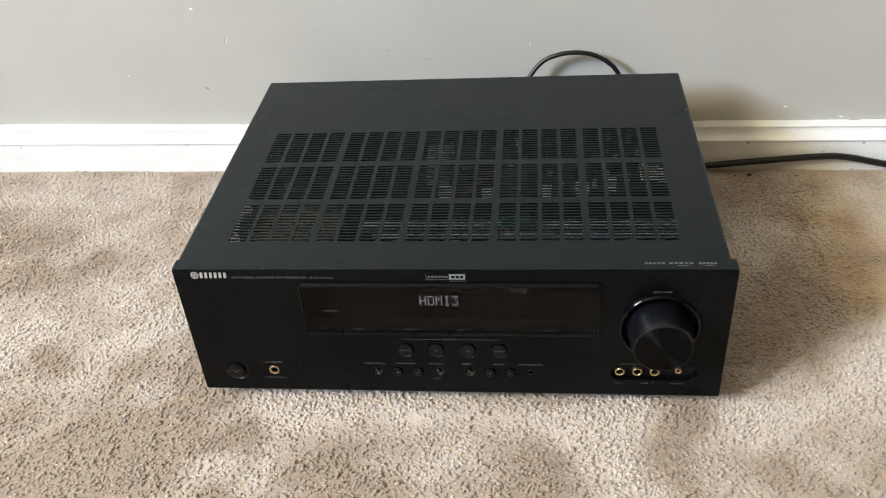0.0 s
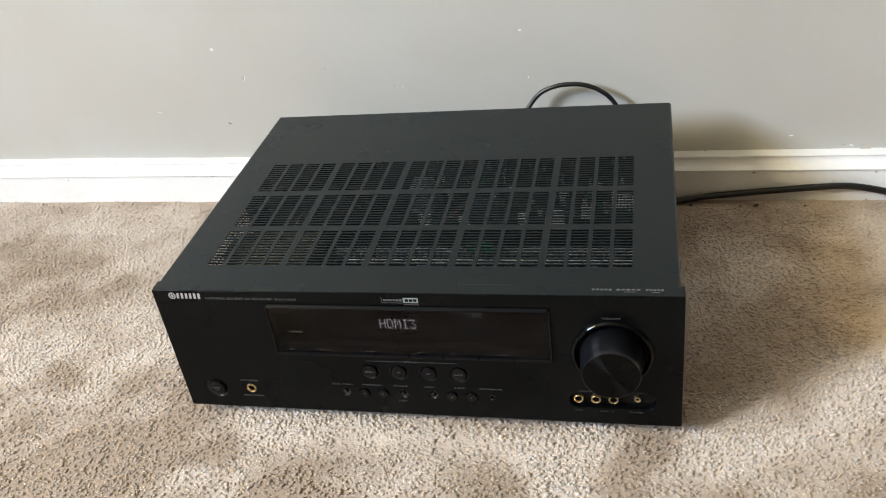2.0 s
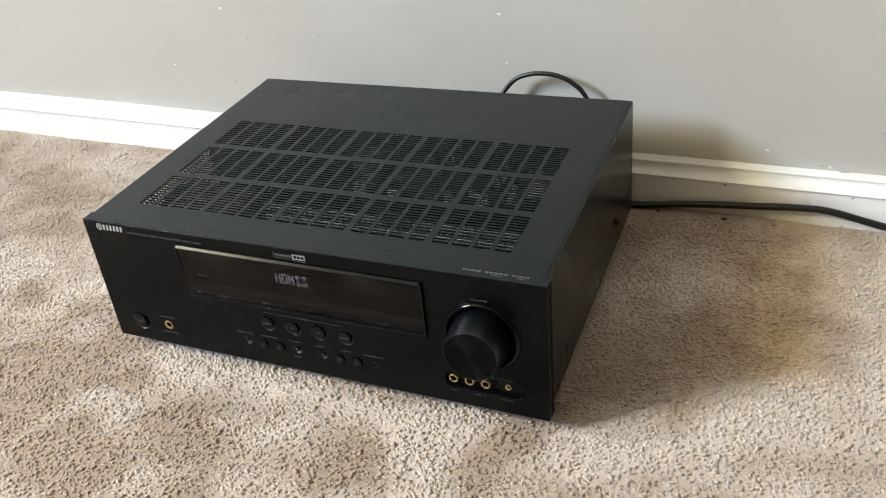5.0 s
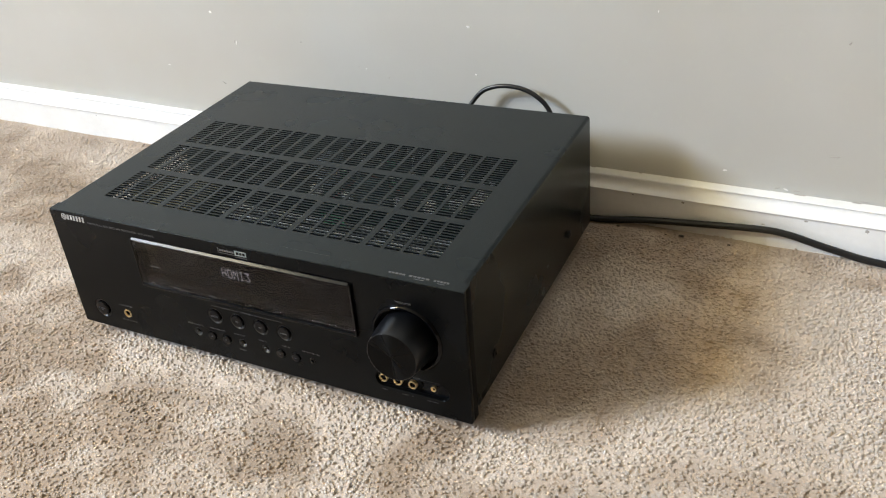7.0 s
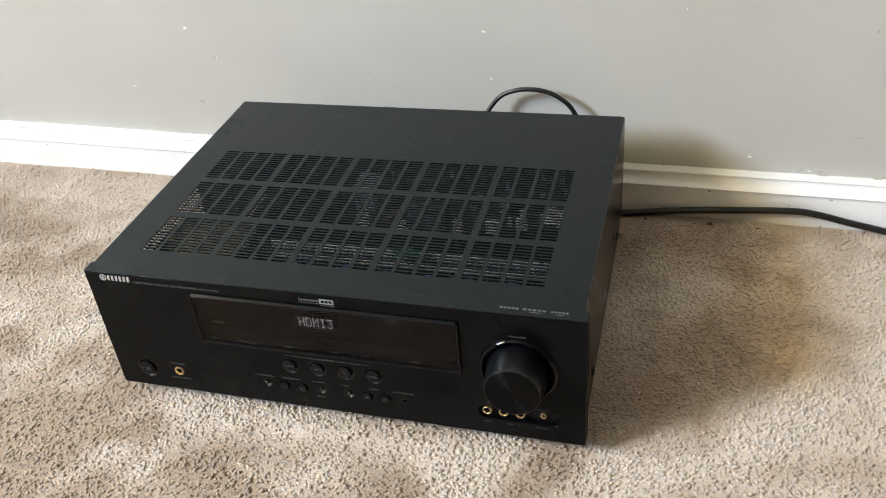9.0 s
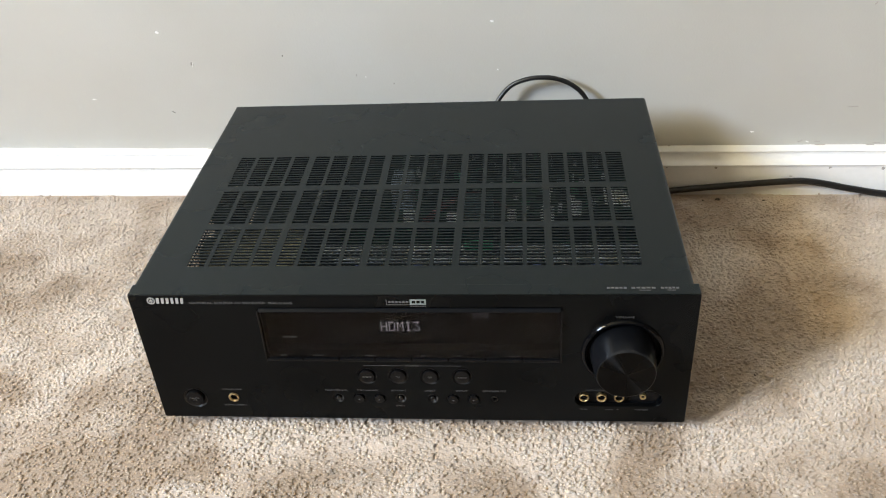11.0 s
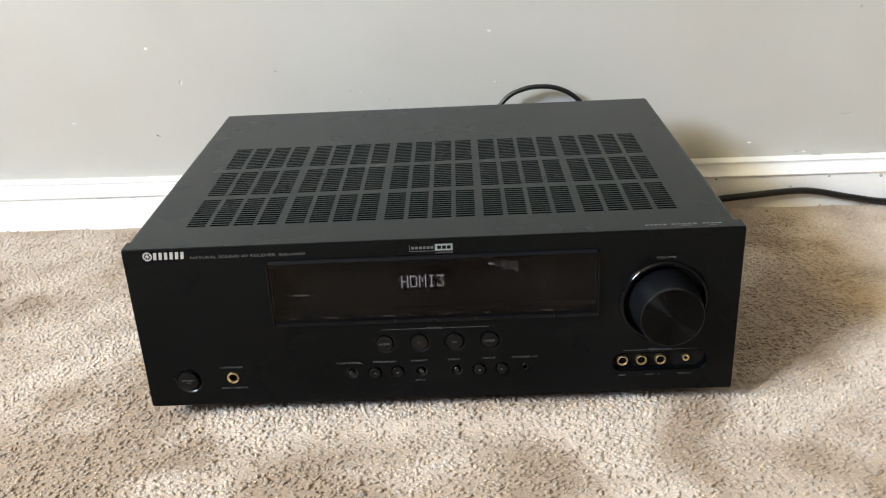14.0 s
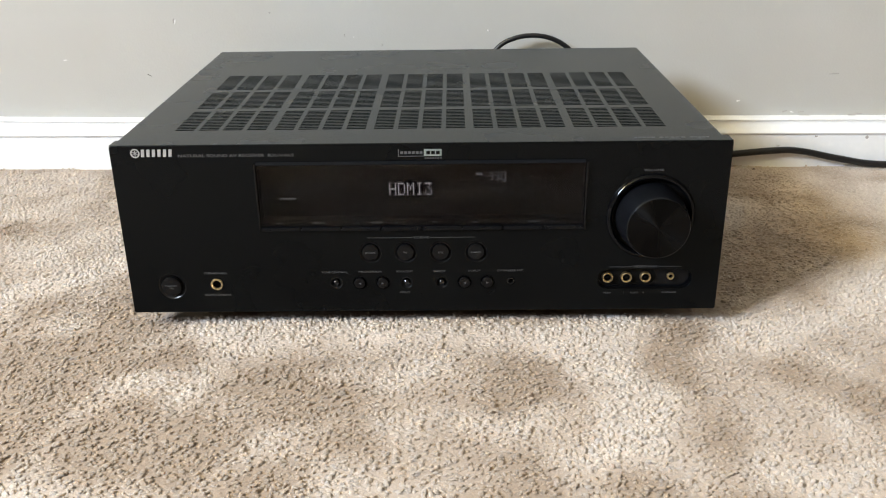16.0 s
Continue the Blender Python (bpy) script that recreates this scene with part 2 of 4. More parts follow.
def box(bm, lo, hi, bevel=0.0, seg=2):
    lo, hi = Vector(lo), Vector(hi)
    g = bmesh.ops.create_cube(bm, size=1, matrix=Matrix.Translation((lo + hi) / 2) @ Matrix.Diagonal((*(hi - lo), 1)))
    if bevel:
        es = list({e for v in g["verts"] for e in v.link_edges})
        bmesh.ops.bevel(bm, geom=es, offset=bevel, segments=seg, affect="EDGES", profile=0.5)
    return bm


def boxed(lo, hi, bevel=0.0, m=None, seg=2):
    bm = box(bmesh.new(), lo, hi, bevel, seg)
    if m:
        bm.transform(m)
    return bm


def turned(profile, seg=40, m=None, sx=1.0):
    """A lathe form round z from (radius, height) rows; a radius of 0 closes it."""
    bm = bmesh.new()
    rings = []
    for r, h in profile:
        if r <= 1e-7:
            rings.append([bm.verts.new((0, 0, h))])
        else:
            rings.append([bm.verts.new((r * math.cos(6.283185307 * k / seg) * sx, r * math.sin(6.283185307 * k / seg), h)) for k in range(seg)])
    for a, b in zip(rings, rings[1:]):
        for k in range(seg):
            j = (k + 1) % seg
            vs = [a[k % len(a)], a[j % len(a)], b[j % len(b)], b[k % len(b)]]
            vs = [v for i, v in enumerate(vs) if v not in vs[:i]]
            if len(vs) > 2:
                bm.faces.new(vs)
    if m:
        bm.transform(m)
    return bm


def baked(ob):
    """The finished mesh of a curve or text object, which is then removed."""
    me = bpy.data.meshes.new_from_object(ob.evaluated_get(bpy.context.evaluated_depsgraph_get()))
    me.transform(ob.matrix_basis)
    data = ob.data
    bpy.data.objects.remove(ob)
    bpy.data.curves.remove(data)
    return me


def ring_points(x, z, r, k=28):
    return [(x + r * math.cos(6.283185307 * i / k), z + r * math.sin(6.283185307 * i / k)) for i in range(k)]


def round_rect(x0, z0, x1, z1, r, k=5):
    out = []
    for cx, cz, a in ((x1 - r, z1 - r, 0), (x0 + r, z1 - r, 90), (x0 + r, z0 + r, 180), (x1 - r, z0 + r, 270)):
        out += [(cx + r * math.cos(radians(a + 90 * i / k)), cz + r * math.sin(radians(a + 90 * i / k))) for i in range(k + 1)]
    return out


def plate(loops, out0, out1, bevel, m):
    """A plate that stands on the x-z plane between two depths towards the viewer, cut by the inner loops."""
    cu = bpy.data.curves.new("plate", "CURVE")
    cu.dimensions, cu.fill_mode = "2D", "BOTH"
    for pts in loops:
        sp = cu.splines.new("POLY")
        sp.points.add(len(pts) - 1)
        for p, (x, z) in zip(sp.points, pts):
            p.co = (x, z, 0, 1)
        sp.use_cyclic_u = True
    cu.extrude = (out1 - out0) / 2 - bevel
    cu.bevel_depth, cu.bevel_resolution, cu.offset = bevel, 2, -bevel
    ob = new("plate", cu)
    ob.matrix_basis = m @ pose(0, -(out0 + out1) / 2, 0, 90, 0, 0)
    return baked(ob)


def lettering(text, x, z, height, width, m, thick=0.00006):
    """Raised printed letters of a given cap height and total width, centred on x and z."""
    cu = bpy.data.curves.new("text", "FONT")
    cu.body, cu.align_x, cu.align_y, cu.extrude = text, "CENTER", "CENTER", 0.01
    cu.resolution_u = 3
    ob = new("text", cu)
    bpy.context.view_layer.update()
    dx, dy = ob.dimensions[0], ob.dimensions[1]
    me = baked(ob)
    xs = [v.co.x for v in me.vertices]
    ys = [v.co.y for v in me.vertices]
    cx, cy = (min(xs) + max(xs)) / 2, (min(ys) + max(ys)) / 2
    me.transform(m @ pose(x, -thick, z, 90, 0, 0) @ Matrix.Diagonal((width / dx, height / dy, thick / 0.01, 1)) @ Matrix.Translation((-cx, -cy, 0)))
    return me


def tube(points, r, flat=1.0, seg=10, steps=8):
    """A smooth cord through the points."""
    P = [Vector(p) for p in points]
    line = []
    for i in range(len(P) - 1):
        a, b, c, d = P[max(i - 1, 0)], P[i], P[i + 1], P[min(i + 2, len(P) - 1)]
        for k in range(steps):
            t = k / steps
            line.append(0.5 * (2 * b + (c - a) * t + (2 * a - 5 * b + 4 * c - d) * t * t + (3 * b - a - 3 * c + d) * t ** 3))
    line.append(P[-1])
    bm = bmesh.new()
    rings = []
    side = None
    for i, p in enumerate(line):
        d = (line[min(i + 1, len(line) - 1)] - line[max(i - 1, 0)]).normalized()
        u = d.orthogonal().normalized() if side is None else (side - d * side.dot(d)).normalized()
        side, v = u, d.cross(u)
        rings.append([bm.verts.new(p + u * (r * math.cos(6.283185307 * k / seg)) + v * (r * flat * math.sin(6.283185307 * k / seg))) for k in range(seg)])
    for a, b in zip(rings, rings[1:]):
        for k in range(seg):
            bm.faces.new((a[k], a[(k + 1) % seg], b[(k + 1) % seg], b[k]))
    bm.faces.new(rings[0])
    bm.faces.new(rings[-1])
    return bm


def thing(name, x, y, z, label, category, group=""):
    ob = new(name)
    ob.matrix_basis = pose(x, y, z)
    ob.empty_display_size = 0.05
    return tagged(ob, label, category, group)


# ---- room ----
def wall(name, lo, hi, mat=PAINT, paint="pale grey-beige"):
    return tagged(part(name, boxed(lo, hi, 0, ROOM), mat), "plain plastered wall in " + paint + " matt paint", "wall", kind="structure")


T = 0.12
wall("wall_north", (LEFT - T, 0, -0.05), (RIGHT + T, T, CEIL))
wall("wall_east", (RIGHT, NEAR, -0.05), (RIGHT + T, 0, CEIL), FILL_TAN, "unseen dark tan fill-tinting")
wall("wall_south", (LEFT - T, NEAR - T, -0.05), (RIGHT + T, NEAR, CEIL), FILL_TAN, "unseen dark tan fill-tinting")
y0, y1, z0, z1 = WIN_Y - WIN_W / 2, WIN_Y + WIN_W / 2, WIN_Z - WIN_H / 2, WIN_Z + WIN_H / 2
bm = bmesh.new()
for lo, hi in (((LEFT - T, NEAR, -0.05), (LEFT, y0, CEIL)), ((LEFT - T, y1, -0.05), (LEFT, 0, CEIL)),
               ((LEFT - T, y0, -0.05), (LEFT, y1, z0)), ((LEFT - T, y0, z1), (LEFT, y1, CEIL))):
    box(bm, lo, hi)
bm.transform(ROOM)
tagged(part("wall_west", bm, PAINT), "wall with a window opening in pale grey-beige paint", "wall", kind="structure")
tagged(part("ceiling", boxed((LEFT - T, NEAR - T, CEIL), (RIGHT + T, T, CEIL + 0.1), 0, ROOM), CEILING), "plain warm grey painted ceiling", "ceiling", kind="structure")

window = tagged(new("window_1"), "white framed window that lets in daylight", "window", kind="structure")
bm = bmesh.new()
for lo, hi in (((-0.09, y0, z0), (-0.03, y0 + 0.05, z1)), ((-0.09, y1 - 0.05, z0), (-0.03, y1, z1)),
               ((-0.09, y0 + 0.05, z0), (-0.03, y1 - 0.05, z0 + 0.05)), ((-0.09, y0 + 0.05, z1 - 0.05), (-0.03, y1 - 0.05, z1)), ((-0.07, y0 + 0.05, SASH - 0.02), (-0.04, y1 - 0.05, SASH + 0.02))):
    box(bm, (LEFT + lo[0] + 0.02, *lo[1:]), (LEFT + hi[0] + 0.02, *hi[1:]), 0.004)
bm.transform(ROOM)
part("window_frame", bm, TRIM, window)
part("window_sill", boxed((LEFT - 0.03, y0 - 0.05, z0 - 0.03), (LEFT + 0.06, y1 + 0.05, z0 - 0.002), 0.006, ROOM), TRIM, window)


def skirting(length0, length1):
    """Moulded skirting board: a flat lower face, a ridge, a hollow and a bead on top, under uneven brushed paint."""
    prof = [(0.0, -0.012), (-0.0175, -0.012), (-0.0175, 0.0362), (-0.0192, 0.0372), (-0.0196, 0.0385), (-0.0184, 0.0396), (-0.0142, 0.0401), (-0.0114, 0.0420), (-0.0094, 0.0450),
            (-0.0090, 0.0482), (-0.0094, 0.0496), (-0.0103, 0.0503), (-0.0109, 0.0512), (-0.0102, 0.0521), (-0.0068, 0.0528), (-0.003, 0.0532), (0.0, 0.0535)]
    bm = bmesh.new()
    n = int((length1 - length0) / 0.012)
    rows = []
    for i in range(n + 1):
        x = length0 + (length1 - length0) * i / n
        w = noise.noise((x * 9, 1.3, 0)) * 0.0006 + noise.noise((x * 60, 5.1, 0)) * 0.00025
        lift = 0.0030 * max(0.0, min(1.0, (-0.24 - x) / 0.4))
        rows.append([bm.verts.new((x, y - 0.0002 + w * 0.4 * (z > 0.03), z + (w + lift) * (z > 0.045))) for y, z in prof])
    for a, b in zip(rows, rows[1:]):
        for k in range(len(prof) - 1):
            bm.faces.new((a[k], a[k + 1], b[k + 1], b[k]))
    bm.faces.new(rows[0])
    bm.faces.new(rows[-1])
    bm.transform(ROOM)
    return bm


tagged(part("baseboard", skirting(LEFT + 0.002, RIGHT - 0.002), TRIM, smooth=True), "white gloss-painted moulded skirting board with chips and drips", "baseboard", kind="structure")

north = bpy.data.objects["wall_north"]


def fleck(name, x, z, w, h, turn, mat, parent, out=0.0, thick=0.0005):
    """A small uneven chip or scratch that lies on the wall."""
    bm = bmesh.new()
    r = random.Random(int((x + 2) * 1e5))
    rim = []
    for k in range(10):
        a = 6.283185307 * k / 10
        q = r.uniform(0.65, 1.15)
        rim.append((w / 2 * math.cos(a) * q, h / 2 * math.sin(a) * q))
    lo = [bm.verts.new((px, 0.0002, pz)) for px, pz in rim]
    hi = [bm.verts.new((px * 0.7, -thick, pz * 0.7)) for px, pz in rim]
    for k in range(10):
        bm.faces.new((lo[k], lo[(k + 1) % 10], hi[(k + 1) % 10], hi[k]))
    bm.faces.new(hi)
    bm.transform(ROOM @ pose(x, -out, z, 0, turn, 0))
    part(name, bm, mat, parent)


for x, z, w, h, turn, mat in (
    (-0.2840, 0.1632, 0.0022, 0.0062, 12, SCUFF), (-0.2822, 0.1620, 0.0018, 0.0068, 12, FILLER), (-0.1765, 0.1708, 0.0016, 0.0016, 0, SPECK),
    (0.0627, 0.1502, 0.0028, 0.0022, 30, FILLER), (0.0645, 0.1494, 0.0018, 0.0010, 30, SCUFF), (-0.3200, 0.1030, 0.0085, 0.0007, 27, SPECK),
    (-0.0542, 0.1353, 0.0016, 0.0030, 10, SCUFF), (-0.0850, 0.1440, 0.0014, 0.0016, 0, FILLER), (-0.4131, 0.1206, 0.0060, 0.0012, 0, FILLER),
    (0.4430, 0.2151, 0.0022, 0.0050, 20, SCUFF), (0.2678, 0.2349, 0.0016, 0.0030, 0, FILLER), (0.0577, 0.2054, 0.0050, 0.0030, 25, FILLER),
    (-0.0956, 0.1460, 0.0012, 0.0030, 0, SCUFF), (-0.3140, 0.2010, 0.0050, 0.0040, 0, FILLER), (0.3441, 0.0703, 0.0058, 0.0022, 0, FILLER),
    (0.3976, 0.0578, 0.0090, 0.0018, -14, SCUFF), (0.4060, 0.0572, 0.0060, 0.0016, 20, FILLER),
    (0.4168, 0.0573, 0.0080, 0.0014, -8, SCUFF), (0.4801, 0.0552, 0.0100, 0.0014, 4, SCUFF), (0.4452, 0.1002, 0.0130, 0.0010, -3, SCUFF)):
    fleck("scuff", x, z, w, h, turn, mat, north)
skirt = bpy.data.objects["baseboard"]
for x, z, w, h, out, mat in ((-0.5783, 0.0318, 0.0020, 0.0018, 0.0176, SPECK), (0.3071, 0.0342, 0.0050, 0.0030, 0.0176, SCUFF), (0.4306, 0.0340, 0.0046, 0.0030, 0.0176, SCUFF),
                          (0.4869, 0.0330, 0.0050, 0.0060, 0.0176, SCUFF), (0.2525, 0.0350, 0.0020, 0.0012, 0.0176, SPECK), (0.3900, 0.0230, 0.0050, 0.0012, 0.0176, SCUFF),
                          (-0.3575, 0.0356, 0.0080, 0.0007, 0.0177, SCUFF), (-0.3900, 0.0358, 0.0300, 0.0005, 0.0177, SCUFF), (-0.4000, 0.0250, 0.0060, 0.0020, 0.0176, TRIM)):
    fleck("chip", x, z, w, h, 0, mat, skirt, out, 0.0003)
# where the paint has cracked between wall and moulding
bm = bmesh.new()
r = random.Random(8)
for k in range(26):
    x = r.uniform(-0.62, 0.62)
    w = r.uniform(0.002, 0.012)
    box(bm, (x, -0.0016, 0.0530), (x + w, 0.0, 0.0537 + r.uniform(0, 0.0004)))
bm.transform(ROOM)
tagged(part("paint_crack", bm, SCUFF, skirt), kind="stuff")

# ---- carpet ----
def ground(x, y):
    # the pile stands a little higher in a swell along the receiver's front
    swell = 0.0050 * math.exp(-((y + 0.012) / 0.020) ** 2) * max(0.0, min(1.0, (x + 0.19) / 0.06, (0.235 - x) / 0.06))
    # and is worn down towards the skirting west of it
    worn = 0.0020 * max(0.0, min(1.0, (-0.20 - x) / 0.2)) * max(0.0, min(1.0, (y - 0.17) / 0.13))
    return 0.0011 * noise.noise((x * 7, y * 7, 0.4)) + 0.0009 * noise.noise((x * 19, y * 19, 3.1)) + swell - worn


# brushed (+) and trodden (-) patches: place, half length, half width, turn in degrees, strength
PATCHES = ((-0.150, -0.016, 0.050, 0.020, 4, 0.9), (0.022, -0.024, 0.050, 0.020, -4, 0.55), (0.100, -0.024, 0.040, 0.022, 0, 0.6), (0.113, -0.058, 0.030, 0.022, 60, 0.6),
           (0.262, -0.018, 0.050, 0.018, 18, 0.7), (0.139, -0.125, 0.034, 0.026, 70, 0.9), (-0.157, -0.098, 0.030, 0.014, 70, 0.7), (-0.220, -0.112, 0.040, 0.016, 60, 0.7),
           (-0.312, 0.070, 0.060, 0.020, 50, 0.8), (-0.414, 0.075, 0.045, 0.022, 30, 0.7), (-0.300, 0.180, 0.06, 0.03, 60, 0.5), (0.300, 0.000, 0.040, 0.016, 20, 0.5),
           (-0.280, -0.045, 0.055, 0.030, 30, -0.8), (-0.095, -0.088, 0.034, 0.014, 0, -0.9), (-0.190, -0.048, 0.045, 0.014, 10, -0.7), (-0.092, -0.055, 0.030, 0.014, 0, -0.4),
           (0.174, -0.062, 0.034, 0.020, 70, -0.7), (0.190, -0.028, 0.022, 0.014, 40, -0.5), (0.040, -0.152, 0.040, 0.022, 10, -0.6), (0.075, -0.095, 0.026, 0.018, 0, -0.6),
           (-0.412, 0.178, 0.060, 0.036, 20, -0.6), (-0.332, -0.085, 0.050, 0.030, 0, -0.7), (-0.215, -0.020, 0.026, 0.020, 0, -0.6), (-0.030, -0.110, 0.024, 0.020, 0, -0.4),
           # the broad ones at x -0.28 and 0.50 also paint over the window light's falloff
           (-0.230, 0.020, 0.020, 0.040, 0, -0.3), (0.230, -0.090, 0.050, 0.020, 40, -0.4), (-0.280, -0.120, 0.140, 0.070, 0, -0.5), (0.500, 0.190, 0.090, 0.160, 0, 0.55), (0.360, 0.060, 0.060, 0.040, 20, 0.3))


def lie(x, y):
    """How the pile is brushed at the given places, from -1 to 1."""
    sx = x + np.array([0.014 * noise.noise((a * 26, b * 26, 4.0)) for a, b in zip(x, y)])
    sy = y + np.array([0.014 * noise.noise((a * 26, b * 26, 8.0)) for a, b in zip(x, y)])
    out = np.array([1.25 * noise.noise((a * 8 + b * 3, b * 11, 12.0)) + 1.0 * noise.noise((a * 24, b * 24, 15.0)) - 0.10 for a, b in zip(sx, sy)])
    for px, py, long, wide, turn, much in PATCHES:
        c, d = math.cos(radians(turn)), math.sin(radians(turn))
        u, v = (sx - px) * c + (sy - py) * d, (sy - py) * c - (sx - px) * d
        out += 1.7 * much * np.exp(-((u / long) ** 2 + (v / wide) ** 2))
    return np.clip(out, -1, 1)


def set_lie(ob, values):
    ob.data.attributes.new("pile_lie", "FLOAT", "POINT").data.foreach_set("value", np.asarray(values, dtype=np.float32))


floor = tagged(part("floor", boxed((LEFT, NEAR, -0.04), (RIGHT, 0, -0.0085), 0, ROOM), BACKING), "beige cut-pile fitted carpet with trodden patches and a painted warm shadow fringe", "carpet", kind="structure")
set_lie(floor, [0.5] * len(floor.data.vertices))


def backing(x0, x1, y0, step):
    """The packed lower part of the pile, which follows the unevenness of the floor."""
    bm = bmesh.new()
    nx, ny = int((x1 - x0) / step), 110
    rows = []
    for i in range(nx + 1):
        x = x0 + i * step
        far = 0.3755 - 0.0215 * x
        row = []
        for k in range(ny + 1):
            y = y0 + (far - y0) * k / ny
            # sinks slowly towards the wider floor
            full = max(0.0, min(1.0, (x - x0) / 0.22, (x1 - x) / 0.22, (y - y0) / 0.16))
            row.append(bm.verts.new((x, y, -0.0086 + (ground(x, y) + 0.0071) * full if k < ny else -0.0083)))
        rows.append(row)
    for a, b in zip(rows, rows[1:]):
        for k in range(ny):
            bm.faces.new((a[k], b[k], b[k + 1], a[k + 1]))
    return bm


pile_base = tagged(part("floor_pile_base", backing(-1.16, 1.12, -0.66, 0.009), BACKING, smooth=True), "dense lower pile of the beige carpet", "carpet", kind="structure")
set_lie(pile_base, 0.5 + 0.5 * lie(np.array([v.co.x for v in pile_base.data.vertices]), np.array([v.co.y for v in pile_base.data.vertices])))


def pile(x0, x1, y0, y1, pitch):
    """Twisted yarn tufts that lean in drifts, as one mesh."""
    rng = np.random.default_rng(5)
    nx, ny = int((x1 - x0) / pitch), int((y1 - y0) / (pitch * 0.87))
    gx, gy = np.meshgrid(np.arange(nx), np.arange(ny))
    x = x0 + (gx + 0.5 * (gy % 2)) * pitch + rng.normal(0, pitch * 0.27, gx.shape)
    y = y0 + gy * pitch * 0.87 + rng.normal(0, pitch * 0.27, gx.shape)
    x, y = x.ravel(), y.ravel()
    edge = 0.378 - 0.0215 * x - 0.0195
    keep = (y < edge) & (x > -0.42 - 0.73 * (y + 0.22)) & (x < 0.44 + 0.62 * (y + 0.22)) & ((y > -0.25) | (np.abs(x) < 0.30)) & ~((np.abs(x) < 0.205) & (y > 0.012) & (y < 0.30))
    x, y = x[keep], y[keep]
    n = len(x)
    h0 = np.array([ground(a, b) + 0.0007 * noise.noise((a * 95, b * 95, 6.0)) for a, b in zip(x, y)])
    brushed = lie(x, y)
    ang = 3.6 - 2.6 * brushed + rng.normal(0, 1.1, n)
    amount = np.clip(0.40 - 0.14 * brushed + rng.normal(0, 0.24, n), 0.05, 1.0)
    tall = np.clip(rng.normal(0.0060, 0.00065, n), 0.0044, 0.0077)
    rad = np.clip(rng.normal(0.00212, 0.00042, n), 0.0012, 0.0032)
    lx, ly = np.cos(ang) * amount, np.sin(ang) * amount
    spin = rng.uniform(0, 6.283, n)
    levels = ((0.3, 1.0), (0.70, 1.0), (0.95, 0.62))
    K = 5
    verts = np.zeros((n, len(levels) * K + 1, 3))
    for j, (h, r) in enumerate(levels):
        for k in range(K):
            a = spin + 6.283185307 * k / K + h * 1.6
            wob = rad * r * (1 + 0.15 * rng.normal(0, 1, n))
            verts[:, j * K + k, 0] = x + lx * tall * h ** 1.7 + np.cos(a) * wob
            verts[:, j * K + k, 1] = y + ly * tall * h ** 1.7 + np.sin(a) * wob * 0.8
            verts[:, j * K + k, 2] = -0.0062 + h0 + tall * h * (1 - 0.22 * amount * h)
    verts[:, -1, 0], verts[:, -1, 1] = x + lx * tall * 1.05, y + ly * tall * 1.05
    verts[:, -1, 2] = -0.0062 + h0 + tall * 1.04 * (1 - 0.22 * amount)
    quads = [(j * K + k, j * K + (k + 1) % K, (j + 1) * K + (k + 1) % K, (j + 1) * K + k) for j in range(len(levels) - 1) for k in range(K)]
    top = (len(levels) - 1) * K
    tris = [(top + k, top + (k + 1) % K, top + K) for k in range(K)]
    per = len(levels) * K + 1
    base = (np.arange(n) * per)[:, None]
    q = (np.array(quads).ravel()[None, :] + base).reshape(n, -1)
    t = (np.array(tris).ravel()[None, :] + base).reshape(n, -1)
    loops = np.concatenate([q, t], 1).ravel()
    sizes = np.tile(np.array([4] * len(quads) + [3] * len(tris)), n)
    starts = np.concatenate([[0], np.cumsum(sizes)[:-1]])
    me = bpy.data.meshes.new("carpet_pile")
    me.vertices.add(n * per)
    me.vertices.foreach_set("co", verts.astype(np.float32).ravel())
    me.loops.add(len(loops))
    me.loops.foreach_set("vertex_index", loops.astype(np.int32))
    me.polygons.add(len(sizes))
    me.polygons.foreach_set("loop_start", starts.astype(np.int32))
    me.polygons.foreach_set("loop_total", sizes.astype(np.int32))
    me.update(calc_edges=True)
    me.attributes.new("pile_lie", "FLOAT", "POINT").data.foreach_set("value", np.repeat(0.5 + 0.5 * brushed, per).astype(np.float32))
    me.shade_smooth()
    return me


tagged(part("carpet_pile", pile(-0.90, 0.84, -0.42, 0.40, 0.0029), YARN), "plush beige carpet tufts leaning in drifts", "carpet", kind="stuff")

# ---- receiver ----
FACE = pose(0, 0, 0.1425, -3.3, 0, 0) @ pose(0, 0, -0.1425)
receiver = thing("av_receiver", 0, 0.155, 0, "black home cinema receiver standing on beige carpet, display lit", "receiver")

KNOB = (0.1645, 0.0870)
SCENE_X, SMALL_X, PIN_X = (-0.0379, -0.0123, 0.0135, 0.0394), (-0.0467, -0.0296, 0.0310, 0.0479), (-0.0642, -0.0121, 0.0141)
STANDBY, PHONES, MIC = (-0.1870, 0.0350), (-0.1533, 0.0364), (0.0651, 0.0373)
WX0, WX1, WZ0, WZ1 = -0.1162, 0.1168, 0.0780, 0.1292
SLOT = (0.1294, 0.0304, 0.1984, 0.0458)
window_loop = round_rect(WX0, WZ0, WX1, WZ1, 0.0008, 2)
outer = round_rect(-0.2182, 0.0135, 0.2182, 0.1425, 0.0018, 4)
loops = [outer, window_loop, ring_points(*KNOB, 0.0285, 64), ring_points(*STANDBY, 0.0102, 40), ring_points(*PHONES, 0.0046), ring_points(*MIC, 0.0030), round_rect(*SLOT, 0.0074, 10)]
